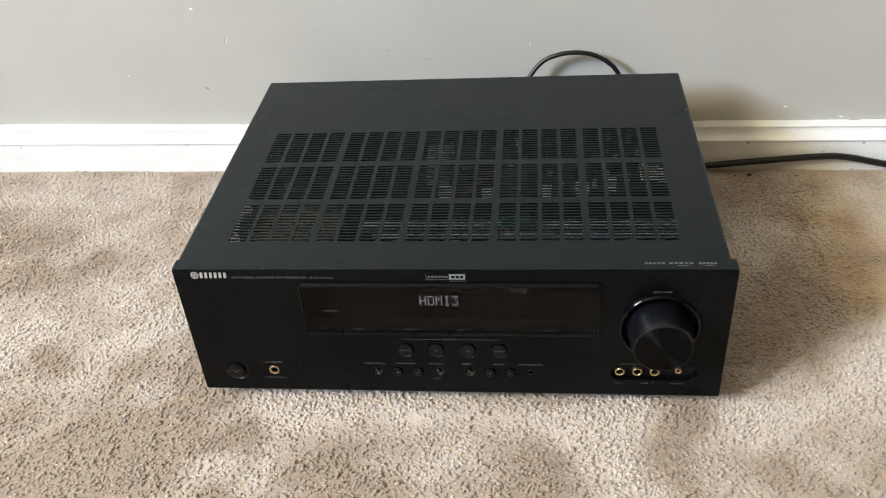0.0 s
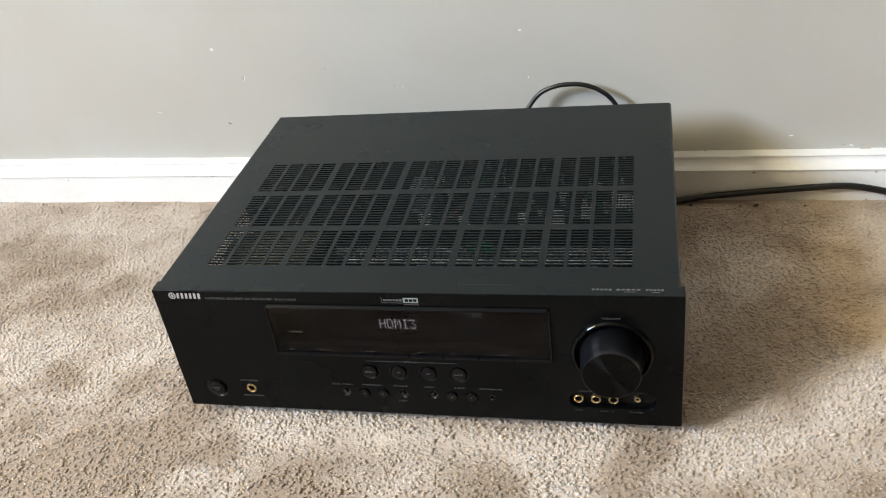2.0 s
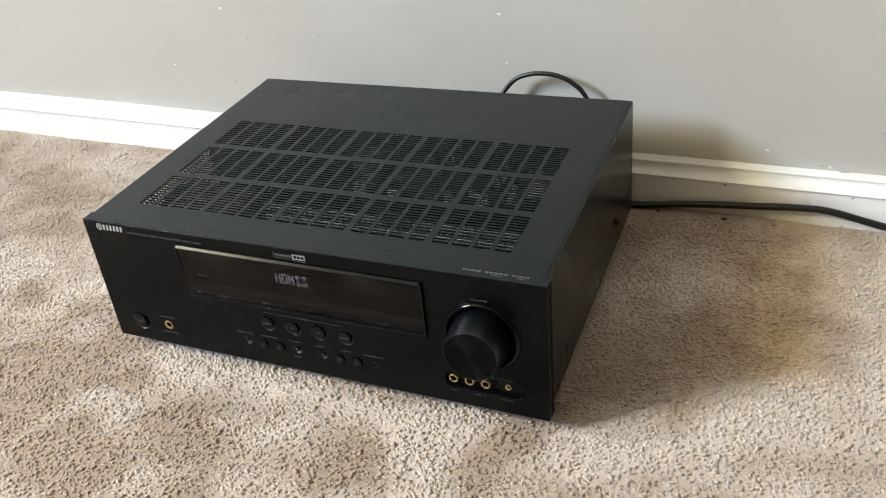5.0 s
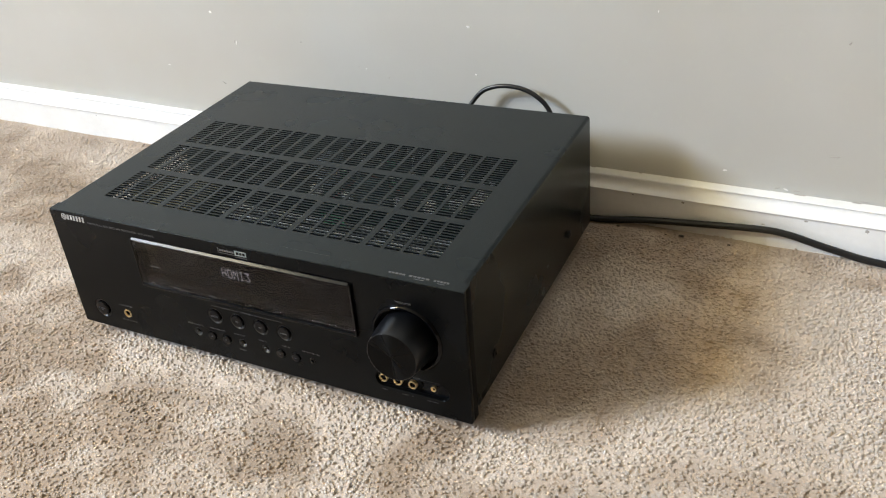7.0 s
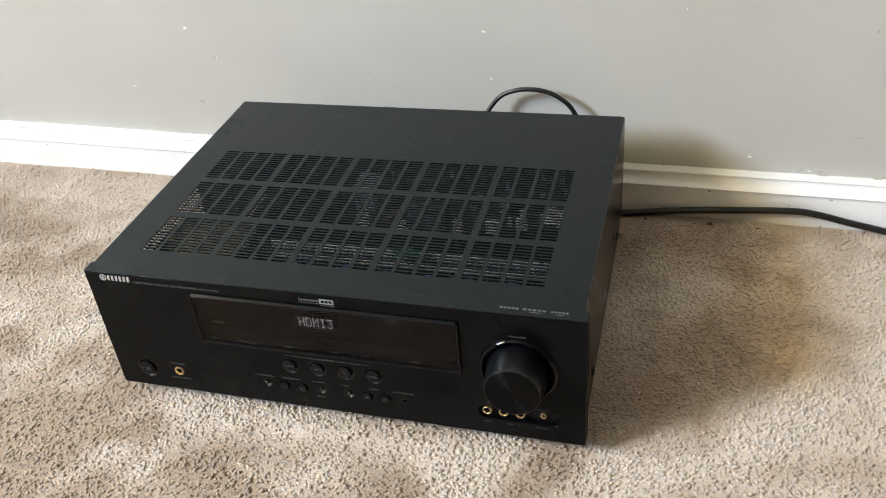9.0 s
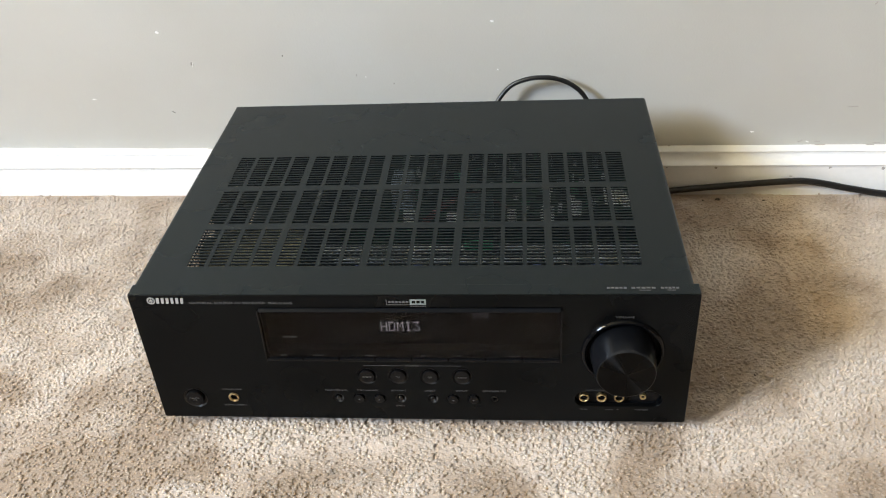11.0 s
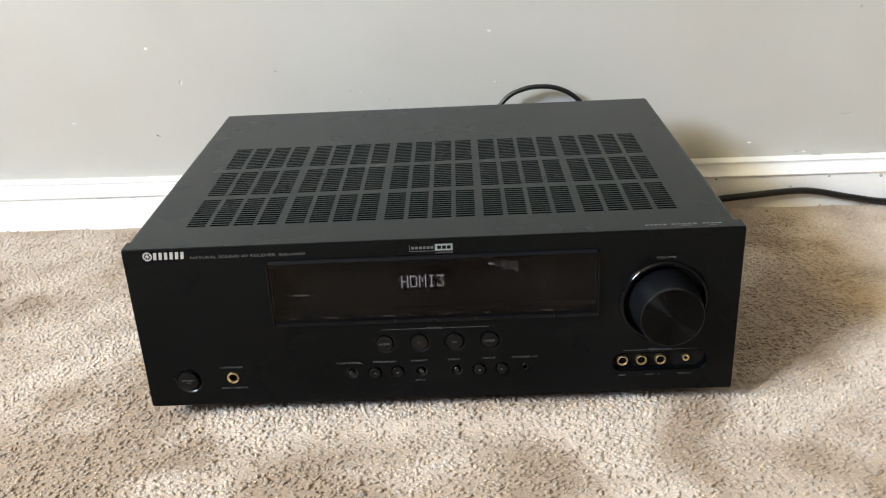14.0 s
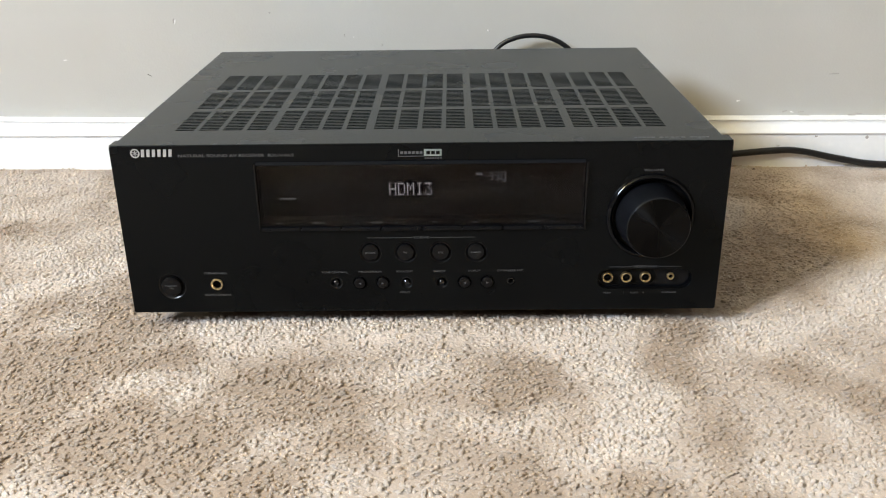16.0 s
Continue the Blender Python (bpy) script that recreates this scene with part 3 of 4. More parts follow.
loops += [ring_points(x, 0.0608, 0.0081, 36) for x in SCENE_X]
loops += [ring_points(x, 0.0368, 0.0048) for x in SMALL_X] + [ring_points(x, 0.0367, 0.0044) for x in PIN_X]
front = part("front_panel", plate(loops, -0.0045, 0.0, 0.0005, FACE), PANEL, receiver, "satin black front panel with pale printed lettering")
part("panel_body", plate([outer, round_rect(WX0, 0.0852, WX1, 0.1285, 0.0008, 2)], -0.0125, -0.0046, 0.0006, FACE), BLACK, receiver)
part("panel_top", boxed((-0.2180, 0.0003, 0.1375), (0.2180, 0.0126, 0.14268), 0.0005), COVER, receiver, "dark grey top edge of the front panel")


def disc(x, z, r, out, depth, bevel, dish=0.0, seg=32):
    """A round key whose face stands at a given height over the panel."""
    prof = [(0, out - depth), (r, out - depth), (r, out - bevel), (r - bevel * 0.35, out - bevel * 0.3), (r - bevel, out), (r * 0.5, out - dish * 0.75), (0, out - dish)]
    return turned(prof, seg, FACE @ pose(x, 0, z, 90, 0, 0))


def dish(x, z, r, r_in, depth):
    """A sloping well round a key."""
    return turned([(r, -0.0002), (r - 0.0003, -0.0003), (r_in + (r - r_in) * 0.3, -depth * 0.85), (r_in, -depth), (0, -depth)], 40, FACE @ pose(x, 0, z, 90, 0, 0))


# power key, scene keys and small keys, each in its well
part("key_well", dish(*STANDBY, 0.0102, 0.0078, 0.0024), WELL, receiver, smooth=True)
power = part("power_button", disc(STANDBY[0] - 0.0004, STANDBY[1], 0.0078, 0.0014, 0.005, 0.0012, 0.0003), BUTTON, receiver, "round black power button", smooth=True)
UP = FACE @ pose(0, -0.0012, 0)
part("printed_label", lettering("STANDBY", STANDBY[0] - 0.0004, STANDBY[1] + 0.0008, 0.0012, 0.0088, UP), DIM_INK, power)
part("printed_label", lettering("/ON", STANDBY[0] - 0.0004, STANDBY[1] - 0.0012, 0.0012, 0.0034, UP), DIM_INK, power)
for x, word, w in zip(SCENE_X, ("BD/DVD", "TV", "CD", "RADIO"), (0.0088, 0.0030, 0.0034, 0.0074)):
    part("key_well", dish(x, 0.0608, 0.0081, 0.0063, 0.0021), WELL, receiver, smooth=True)
    key = part("scene_button", disc(x, 0.0611, 0.0063, 0.0013, 0.0048, 0.0010, 0.0004), BUTTON, receiver, smooth=True)
    part("printed_label", lettering(word, x, 0.0609, 0.0014, w, FACE @ pose(0, -0.0010, 0)), DIM_INK, key)
for i, x in enumerate(SMALL_X):
    key = part("small_button", disc(x, 0.0368, 0.0042, 0.0016, 0.0056, 0.0007, 0.0002, 28), BUTTON, receiver, smooth=True)
    bm = bmesh.new()
    s = -1 if i % 2 == 0 else 1
    vs = [bm.verts.new(p) for p in ((x - s * 0.0009, -0.00175, 0.0361), (x + s * 0.0009, -0.00175, 0.0368), (x - s * 0.0009, -0.00175, 0.0375))]
    bm.faces.new(vs)
    bm.transform(FACE)
    part("arrow_mark", bm, DIM_INK, key)
for x in PIN_X:
    part("key_well", dish(x, 0.0367, 0.0044, 0.0020, 0.0034), WELL, receiver, smooth=True)
    part("push_key", turned([(0, -0.004), (0.0023, -0.004), (0.0023, -0.0012), (0.0021, -0.0002), (0.0016, 0.0005), (0.0008, 0.0009), (0, 0.0010)], 24, FACE @ pose(x, 0, 0.0369, 90, 0, 0)), BALL, receiver, smooth=True)


def socket(x, z, r_in, r_out, out, mat, name, label=""):
    rim = part(name, turned([(r_in, out - 0.004), (r_in, out - 0.0004), (r_in + 0.0003, out), (r_out - 0.0003, out), (r_out, out - 0.0004), (r_out, out - 0.004)], 32, FACE @ pose(x, 0, z, 90, 0, 0)), mat, receiver, label, smooth=True)
    part("bore", turned([(r_in, out - 0.0015), (r_in * 0.9, out - 0.0035), (0, out - 0.0036)], 24, FACE @ pose(x, 0, z, 90, 0, 0)), BLACK, rim)
    return rim


socket(*PHONES, 0.0031, 0.0046, 0.0008, GOLD, "headphone_socket", "gold-rimmed headphone socket")
socket(*MIC, 0.0017, 0.0029, 0.0004, BALL, "microphone_socket", "black microphone socket")
part("slot_back", plate([round_rect(SLOT[0], SLOT[1], SLOT[2], SLOT[3], 0.0074, 10)], -0.0047, -0.0040, 0.0002, FACE), KEY, receiver)
part("socket_tray", plate([round_rect(0.1302, 0.0330, 0.1727, 0.0452, 0.006, 10)], -0.0041, -0.0028, 0.0003, FACE), BLACK, receiver)
for x in (0.1367, 0.1506, 0.1646):
    rim = socket(x, 0.0393, 0.0028, 0.0040, 0.0004, GOLD, "phono_socket", "gold-plated phono socket")
    part("centre_pin", turned([(0, -0.003), (0.0008, -0.003), (0.0008, -0.0006), (0, -0.0004)], 12, FACE @ pose(x, 0, 0.0393, 90, 0, 0)), BLACK, rim)
socket(0.1835, 0.0393, 0.0015, 0.0027, -0.0012, GOLD, "mini_socket", "small gold-rimmed jack socket")

# volume knob in its glossy ring
part("knob_ring", turned([(0.0277, -0.0045), (0.0277, 0.0004), (0.0282, 0.0016), (0.0292, 0.0024), (0.0304, 0.0024), (0.0314, 0.0016), (0.0320, 0.0004), (0.0321, -0.0002)], 96, FACE @ pose(KNOB[0], 0, KNOB[1], 90, 0, 0)), RING, receiver, "glossy black ring round the volume knob", smooth=True)
part("knob_well", turned([(0.0279, -0.0040), (0, -0.0040)], 64, FACE @ pose(KNOB[0], 0, KNOB[1], 90, 0, 0)), BLACK, receiver)


def spun_metal():
    """Black anodised face with concentric turning marks, which pull highlights into wedges."""
    m, nt, b = nodes_of("spun_black_aluminium")
    n, l = nt.nodes, nt.links
    b.inputs["Base Color"].default_value = (0.012, 0.0125, 0.0135, 1)
    b.inputs["Metallic"].default_value, b.inputs["Roughness"].default_value = 1.0, 0.22
    b.inputs["Anisotropic"].default_value, b.inputs["Anisotropic Rotation"].default_value = 0.9, 0.25
    tan = n.new("ShaderNodeTangent")
    tan.direction_type, tan.axis = "RADIAL", "Z"
    l.new(tan.outputs[0], b.inputs["Tangent"])
    tc = n.new("ShaderNodeTexCoord")
    wave = n.new("ShaderNodeTexWave")
    wave.wave_type, wave.rings_direction = "RINGS", "Z"
    wave.inputs["Scale"].default_value = 900
    wave.inputs["Distortion"].default_value = 0.4
    l.new(tc.outputs["Object"], wave.inputs["Vector"])
    bp = n.new("ShaderNodeBump")
    bp.inputs["Strength"].default_value, bp.inputs["Distance"].default_value = 0.2, 0.00002
    l.new(wave.outputs["Fac"], bp.inputs["Height"])
    l.new(bp.outputs["Normal"], b.inputs["Normal"])
    # wedges left by the turning tool
    grad, wedge, tone = n.new("ShaderNodeTexGradient"), n.new("ShaderNodeTexNoise"), n.new("ShaderNodeMapRange")
    grad.gradient_type = "RADIAL"
    l.new(tc.outputs["Object"], grad.inputs["Vector"])
    wedge.noise_dimensions = "1D"
    wedge.inputs["Scale"].default_value, wedge.inputs["Detail"].default_value = 9, 1
    l.new(grad.outputs["Fac"], wedge.inputs["W"])
    tone.inputs["From Min"].default_value, tone.inputs["From Max"].default_value = 0.35, 0.65
    tone.inputs["To Min"].default_value, tone.inputs["To Max"].default_value = 0.22, 0.42
    l.new(wedge.outputs["Fac"], tone.inputs["Value"])
    l.new(tone.outputs["Result"], b.inputs["Roughness"])
    return m


KNOB_SKIN = material("black_knob_lacquer", (0.0035, 0.004, 0.0055), 0.30, vary=0.1, scale=40, spec=0.40)
knob = part("volume_knob", turned([(0.0249, -0.0038), (0.0248, 0.0050), (0.0239, 0.0130), (0.0226, 0.0225), (0.0222, 0.0250), (0.0219, 0.0258), (0.0215, 0.0260)], 96, FACE @ pose(KNOB[0], 0, KNOB[1], 90, 0, 0)), KNOB_SKIN, receiver, "large black volume knob with a spun metal face", smooth=True)
cap = part("knob_face", turned([(0.02155, 0.0259), (0.0213, 0.0261), (0.010, 0.0260), (0, 0.0259)], 96), spun_metal(), knob, "spun black metal face")
cap.matrix_basis = FACE @ pose(KNOB[0], 0, KNOB[1], 90, 0, 0)

# display window: acrylic over a deep display, with a row of flat keys beneath
glass = part("display_window", plate([round_rect(WX0 + 0.0004, 0.0826, WX1 - 0.0004, WZ1 - 0.0003, 0.0006, 2)], -0.0008, 0.0025, 0.0006, FACE), GLASS, receiver, "glossy smoked acrylic display window")
glass.visible_shadow = False
bm = bmesh.new()
lip = [(-0.0001, 0.1300), (-0.0006, 0.1304), (-0.0012, 0.1302), (-0.0029, 0.1285), (-0.0030, 0.1281), (-0.0001, 0.1281)]
ends = [[bm.verts.new((x, y, z)) for y, z in lip] for x in (WX0 + 0.0006, WX1 - 0.0006)]
for k in range(len(lip)):
    j = (k + 1) % len(lip)
    bm.faces.new((ends[0][k], ends[0][j], ends[1][j], ends[1][k]))
bm.faces.new(ends[0])
bm.faces.new(ends[1])
bm.transform(FACE)
part("window_lip", bm, LIP, receiver, "bevelled gloss edge over the display")
for x0, x1 in ((WX0 - 0.0010, WX0 + 0.0003), (WX1 - 0.0003, WX1 + 0.0014)):
    part("window_end", boxed((x0, -0.0029, 0.0784), (x1, 0.0010, 0.1291), 0.0005, FACE), GLOSS, receiver, "gloss black end of the display block")
part("display_mask", boxed((WX0, 0.0013, 0.1240), (WX1, 0.0018, 0.1290), 0, FACE), BLACK, receiver)
part("display_backing", boxed((WX0 - 0.003, 0.0134, 0.078), (WX1 + 0.003, 0.0142, 0.133), 0, FACE), material("display_backing_brown", (0.0028, 0.0025, 0.0027), 0.6, vary=0.2, scale=30, spec=0.1), receiver)
part("display_hood", boxed((WX0, 0.0013, 0.1282), (WX1, 0.0133, 0.1290), 0, FACE), BLACK, receiver)
n_keys = 8
kw = (WX1 - WX0) / n_keys
for i in range(n_keys):
    part("preset_button", boxed((WX0 + i * kw + 0.0006, -0.0028, 0.0786), (WX0 + (i + 1) * kw - 0.0004, 0.004, 0.0817), 0.0006, FACE), KEY, receiver)
FONT5 = {"H": "10001 10001 10001 11111 10001 10001 10001", "D": "11110 10001 10001 10001 10001 10001 11110", "M": "10001 11011 10101 10101 10001 10001 10001",
         "I": "01110 00100 00100 00100 00100 00100 01110", "3": "11111 00010 00100 00010 00001 10001 01110"}


def dots(word, x, z, dx, dz, depth):
    bm = bmesh.new()
    for c, ch in enumerate(word):
        for r, row in enumerate(FONT5[ch].split()):
            for k, on in enumerate(row):
                if on == "1":
                    px, pz = x + (c * 6.05 + k) * dx, z - r * dz
                    box(bm, (px - dx * 0.34, depth - 0.0001, pz - dz * 0.34), (px + dx * 0.34, depth, pz + dz * 0.34))
    bm.transform(FACE)
    return bm


def segments(bm, digit, x, z, w, h, depth, t=0.00022):
    on = {"3": "abgcd", "0": "abcdef", "-": "g"}[digit]
    bars = {"a": (0, h, w, h), "d": (0, 0, w, 0), "g": (0, h / 2, w, h / 2), "f": (0, h / 2, 0, h), "b": (w, h / 2, w, h), "e": (0, 0, 0, h / 2), "c": (w, 0, w, h / 2)}
    for s in on:
        ax, az, bx, bz = bars[s]
        box(bm, (x + ax - t + (ax != bx) * 2 * t, depth - 0.0001, z + az - t + (az != bz) * 2 * t), (x + bx + t - (ax != bx) * 2 * t, depth, z + bz + t - (az != bz) * 2 * t))


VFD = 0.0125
part("display_text", dots("HDMI3", -0.0225, 0.1115, 0.00106, 0.00137, 0.0062), LIT, glass, "pale lit dot-matrix characters")
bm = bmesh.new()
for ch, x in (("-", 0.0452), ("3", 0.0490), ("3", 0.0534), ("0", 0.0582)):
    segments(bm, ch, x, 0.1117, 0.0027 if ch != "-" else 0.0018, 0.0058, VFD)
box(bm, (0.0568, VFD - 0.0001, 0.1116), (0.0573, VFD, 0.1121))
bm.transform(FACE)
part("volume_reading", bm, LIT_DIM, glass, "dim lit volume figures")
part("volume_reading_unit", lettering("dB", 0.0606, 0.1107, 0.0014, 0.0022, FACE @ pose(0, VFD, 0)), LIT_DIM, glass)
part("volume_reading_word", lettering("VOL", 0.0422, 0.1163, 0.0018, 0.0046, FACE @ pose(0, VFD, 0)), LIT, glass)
ON_GLASS = FACE @ pose(0, -0.00255, 0.0008)
for word, px, w in (("INFO", -0.1018, 0.0046), ("MEMORY", -0.0735, 0.0092), ("PRESET", -0.0318, 0.0084), ("FM", 0.0098, 0.0030), ("AM", 0.0381, 0.0034), ("TUNING", 0.0806, 0.0084)):
    part("printed_label", lettering(word, px, 0.0842, 0.0011, w, ON_GLASS), DIM_INK, glass)
for px, s in ((-0.0458, -1), (-0.0177, 1), (0.0664, -1), (0.0947, 1)):
    bm = bmesh.new()
    for a, b in (((-s, -0.4), (s, 0)), ((s, 0), (-s, 0.4)), ((-s, 0.4), (-s, -0.4))):
        p, q = Vector((px + a[0] * 0.0011, -0.00258, 0.0850 + a[1] * 0.0012)), Vector((px + b[0] * 0.0011, -0.00258, 0.0850 + b[1] * 0.0012))
        d = (q - p).normalized().cross(Vector((0, 1, 0))) * 0.00009
        bm.faces.new([bm.verts.new(v) for v in (p - d, q - d, q + d, p + d)])
    bm.transform(FACE)
    part("arrow_mark", bm, DIM_INK, glass)
bm = boxed((-0.1000, -0.00260, 0.1032), (-0.0960, -0.00255, 0.1040), 0, FACE)
box_two = boxed((-0.0953, -0.00260, 0.1032), (-0.0888, -0.00255, 0.1040), 0, FACE)
part("print_bar", bm, DIM_INK, glass)
part("print_bar", box_two, DIM_INK, glass)

# printed lettering on the panel
for word, px, pz, h, w, ink in (
    ("NATURAL SOUND AV RECEIVER", -0.1396, 0.1350, 0.0021, 0.0605, DIM_INK), ("RX-V465", -0.0975, 0.1349, 0.0021, 0.0183, DIM_INK),
    ("VOLUME", 0.1643, 0.1216, 0.0016, 0.0142, DIM_INK), ("VIDEO AUX", 0.1637, 0.0482, 0.0016, 0.0178, DIM_INK),
    ("SCENE", -0.0004, 0.0724, 0.0015, 0.0112, DIM_INK), ("PHONES", -0.1519, 0.0453, 0.0015, 0.0136, DIM_INK),
    ("SILENT CINEMA", -0.1533, 0.0278, 0.0014, 0.0195, DIM_INK), ("TONE CONTROL", -0.0652, 0.0454, 0.0014, 0.0190, DIM_INK),
    ("PROGRAM", -0.0389, 0.0456, 0.0014, 0.0168, DIM_INK), ("STRAIGHT", -0.0132, 0.0457, 0.0014, 0.0122, DIM_INK), ("EFFECT", -0.0131, 0.0288, 0.0013, 0.0074, DIM_INK),
    ("DIRECT", 0.0126, 0.0457, 0.0014, 0.0088, DIM_INK), ("INPUT", 0.0385, 0.0458, 0.0014, 0.0094, DIM_INK), ("OPTIMIZER MIC", 0.0647, 0.0458, 0.0014, 0.0190, DIM_INK),
    ("VIDEO", 0.1366, 0.0272, 0.0011, 0.0060, DIM_INK), ("L", 0.1496, 0.0272, 0.0011, 0.0008, DIM_INK), ("AUDIO", 0.1569, 0.0272, 0.0011, 0.0062, DIM_INK),
    ("R", 0.1640, 0.0272, 0.0011, 0.0011, DIM_INK), ("PORTABLE", 0.1828, 0.0272, 0.0011, 0.0104, DIM_INK)):
    part("printed_label", lettering(word, px, pz, h, w, FACE), ink, front)
for x0, x1, z in ((-0.0395, -0.0070, 0.0723), (0.0062, 0.0388, 0.0723), (0.1371, 0.1538, 0.0480), (0.1738, 0.1905, 0.0480)):
    part("printed_line", boxed((x0, -0.00012, z - 0.00012), (x1, 0.0002, z + 0.00012), 0, FACE), DIM_INK, front)
# headphone mark: an arch with two ear pads
bm = bmesh.new()
for k in range(12):
    a0, a1 = math.pi * k / 12, math.pi * (k + 1) / 12
    bm.faces.new([bm.verts.new((-0.1608 + r * math.cos(a), -0.0001, 0.0452 + r * math.sin(a))) for r, a in ((0.0008, a0), (0.0010, a0), (0.0010, a1), (0.0008, a1))])
box(bm, (-0.1619, -0.0001, 0.0445), (-0.1615, 0.0001, 0.0452))
box(bm, (-0.1601, -0.0001, 0.0445), (-0.1597, 0.0001, 0.0452))
bm.transform(FACE)
part("headphone_mark", bm, DIM_INK, front)

# maker's badge: a ring with spokes and a block of six plain strokes
bm = turned([(0.0024, 0.0), (0.0024, 0.0003), (0.0033, 0.0003), (0.0033, 0.0)], 36, FACE @ pose(-0.2000, 0, 0.1371, 90, 0, 0))
for k in range(3):
    bm2 = boxed((-0.0021, -0.0003, -0.00028), (0.0021, 0.0, 0.00028), 0, FACE @ pose(-0.2000, 0, 0.1371) @ pose(0, 0, 0, 0, 90 + 60 * k, 0))
    me = bpy.data.meshes.new("spoke")
    bm2.to_mesh(me)
    bm2.free()
    bm.from_mesh(me)
    bpy.data.meshes.remove(me)
part("maker_badge_ring", bm, SILVER, front, "pale silver ring emblem")
bm = bmesh.new()
for k in range(6):
    x = -0.1960 + k * 0.00388
    vs = [[bm.verts.new((x + dx, y, z)) for dx, z in ((0.0, 0.1345), (0.0022, 0.1345), (0.0028, 0.1398), (0.0006, 0.1398))] for y in (0.0, -0.0003)]
    bm.faces.new(vs[1])
    for i in range(4):
        bm.faces.new((vs[0][i], vs[0][(i + 1) % 4], vs[1][(i + 1) % 4], vs[1][i]))
bm.transform(FACE)
part("maker_badge_strokes", bm, SILVER, front, "row of plain pale silver strokes")
# emblem over the display: an open frame, dark strokes and a filled pale block
bm = bmesh.new()
box(bm, (-0.0152, -0.0001, 0.1331), (-0.0148, 0.0001, 0.1383))
box(bm, (-0.0148, -0.0001, 0.1331), (0.0028, 0.0001, 0.1335))
for k in range(6):
    box(bm, (-0.0137 + k * 0.0027, -0.0001, 0.1349), (-0.0117 + k * 0.0027, 0.0001, 0.1368))
for k in range(7):
    box(bm, (0.0032 + k * 0.0018, -0.0001, 0.1314), (0.0043 + k * 0.0018, 0.0001, 0.1323))
bm.transform(FACE)
part("sound_emblem_strokes", bm, DIM_INK, front)
part("sound_emblem_block", boxed((0.0028, -0.0001, 0.1333), (0.0152, 0.0001, 0.1383), 0, FACE), material("pale_green_ink", (0.20, 0.23, 0.22), 0.5, vary=0.05), front)
bm = bmesh.new()
for k in range(3):
    box(bm, (0.0045 + k * 0.0034, -0.00018, 0.1346), (0.0071 + k * 0.0034, -0.0001, 0.1370))
bm.transform(FACE)
part("sound_emblem_cut", bm, PANEL, front)

# marks printed on the top edge of the panel
bm = bmesh.new()
TOPZ = 0.14272
for cx, w in ((0.1580, 0.0155), (0.1776, 0.0186), (0.1967, 0.0138)):
    n = 5
    for k in range(n):
        a = cx - w / 2 + k * w / n
        box(bm, (a, 0.0066 + 0.0003 * (k % 2), TOPZ - 0.0001), (a + w / n * 0.74, 0.0087, TOPZ + 0.00004))
    if cx > 0.16:
        box(bm, (cx - w * 0.2, 0.0046, TOPZ - 0.0001), (cx + w * 0.25, 0.0053, TOPZ + 0.00004))
part("format_marks", bm, DIM_INK, front, "row of small pale grey marks")


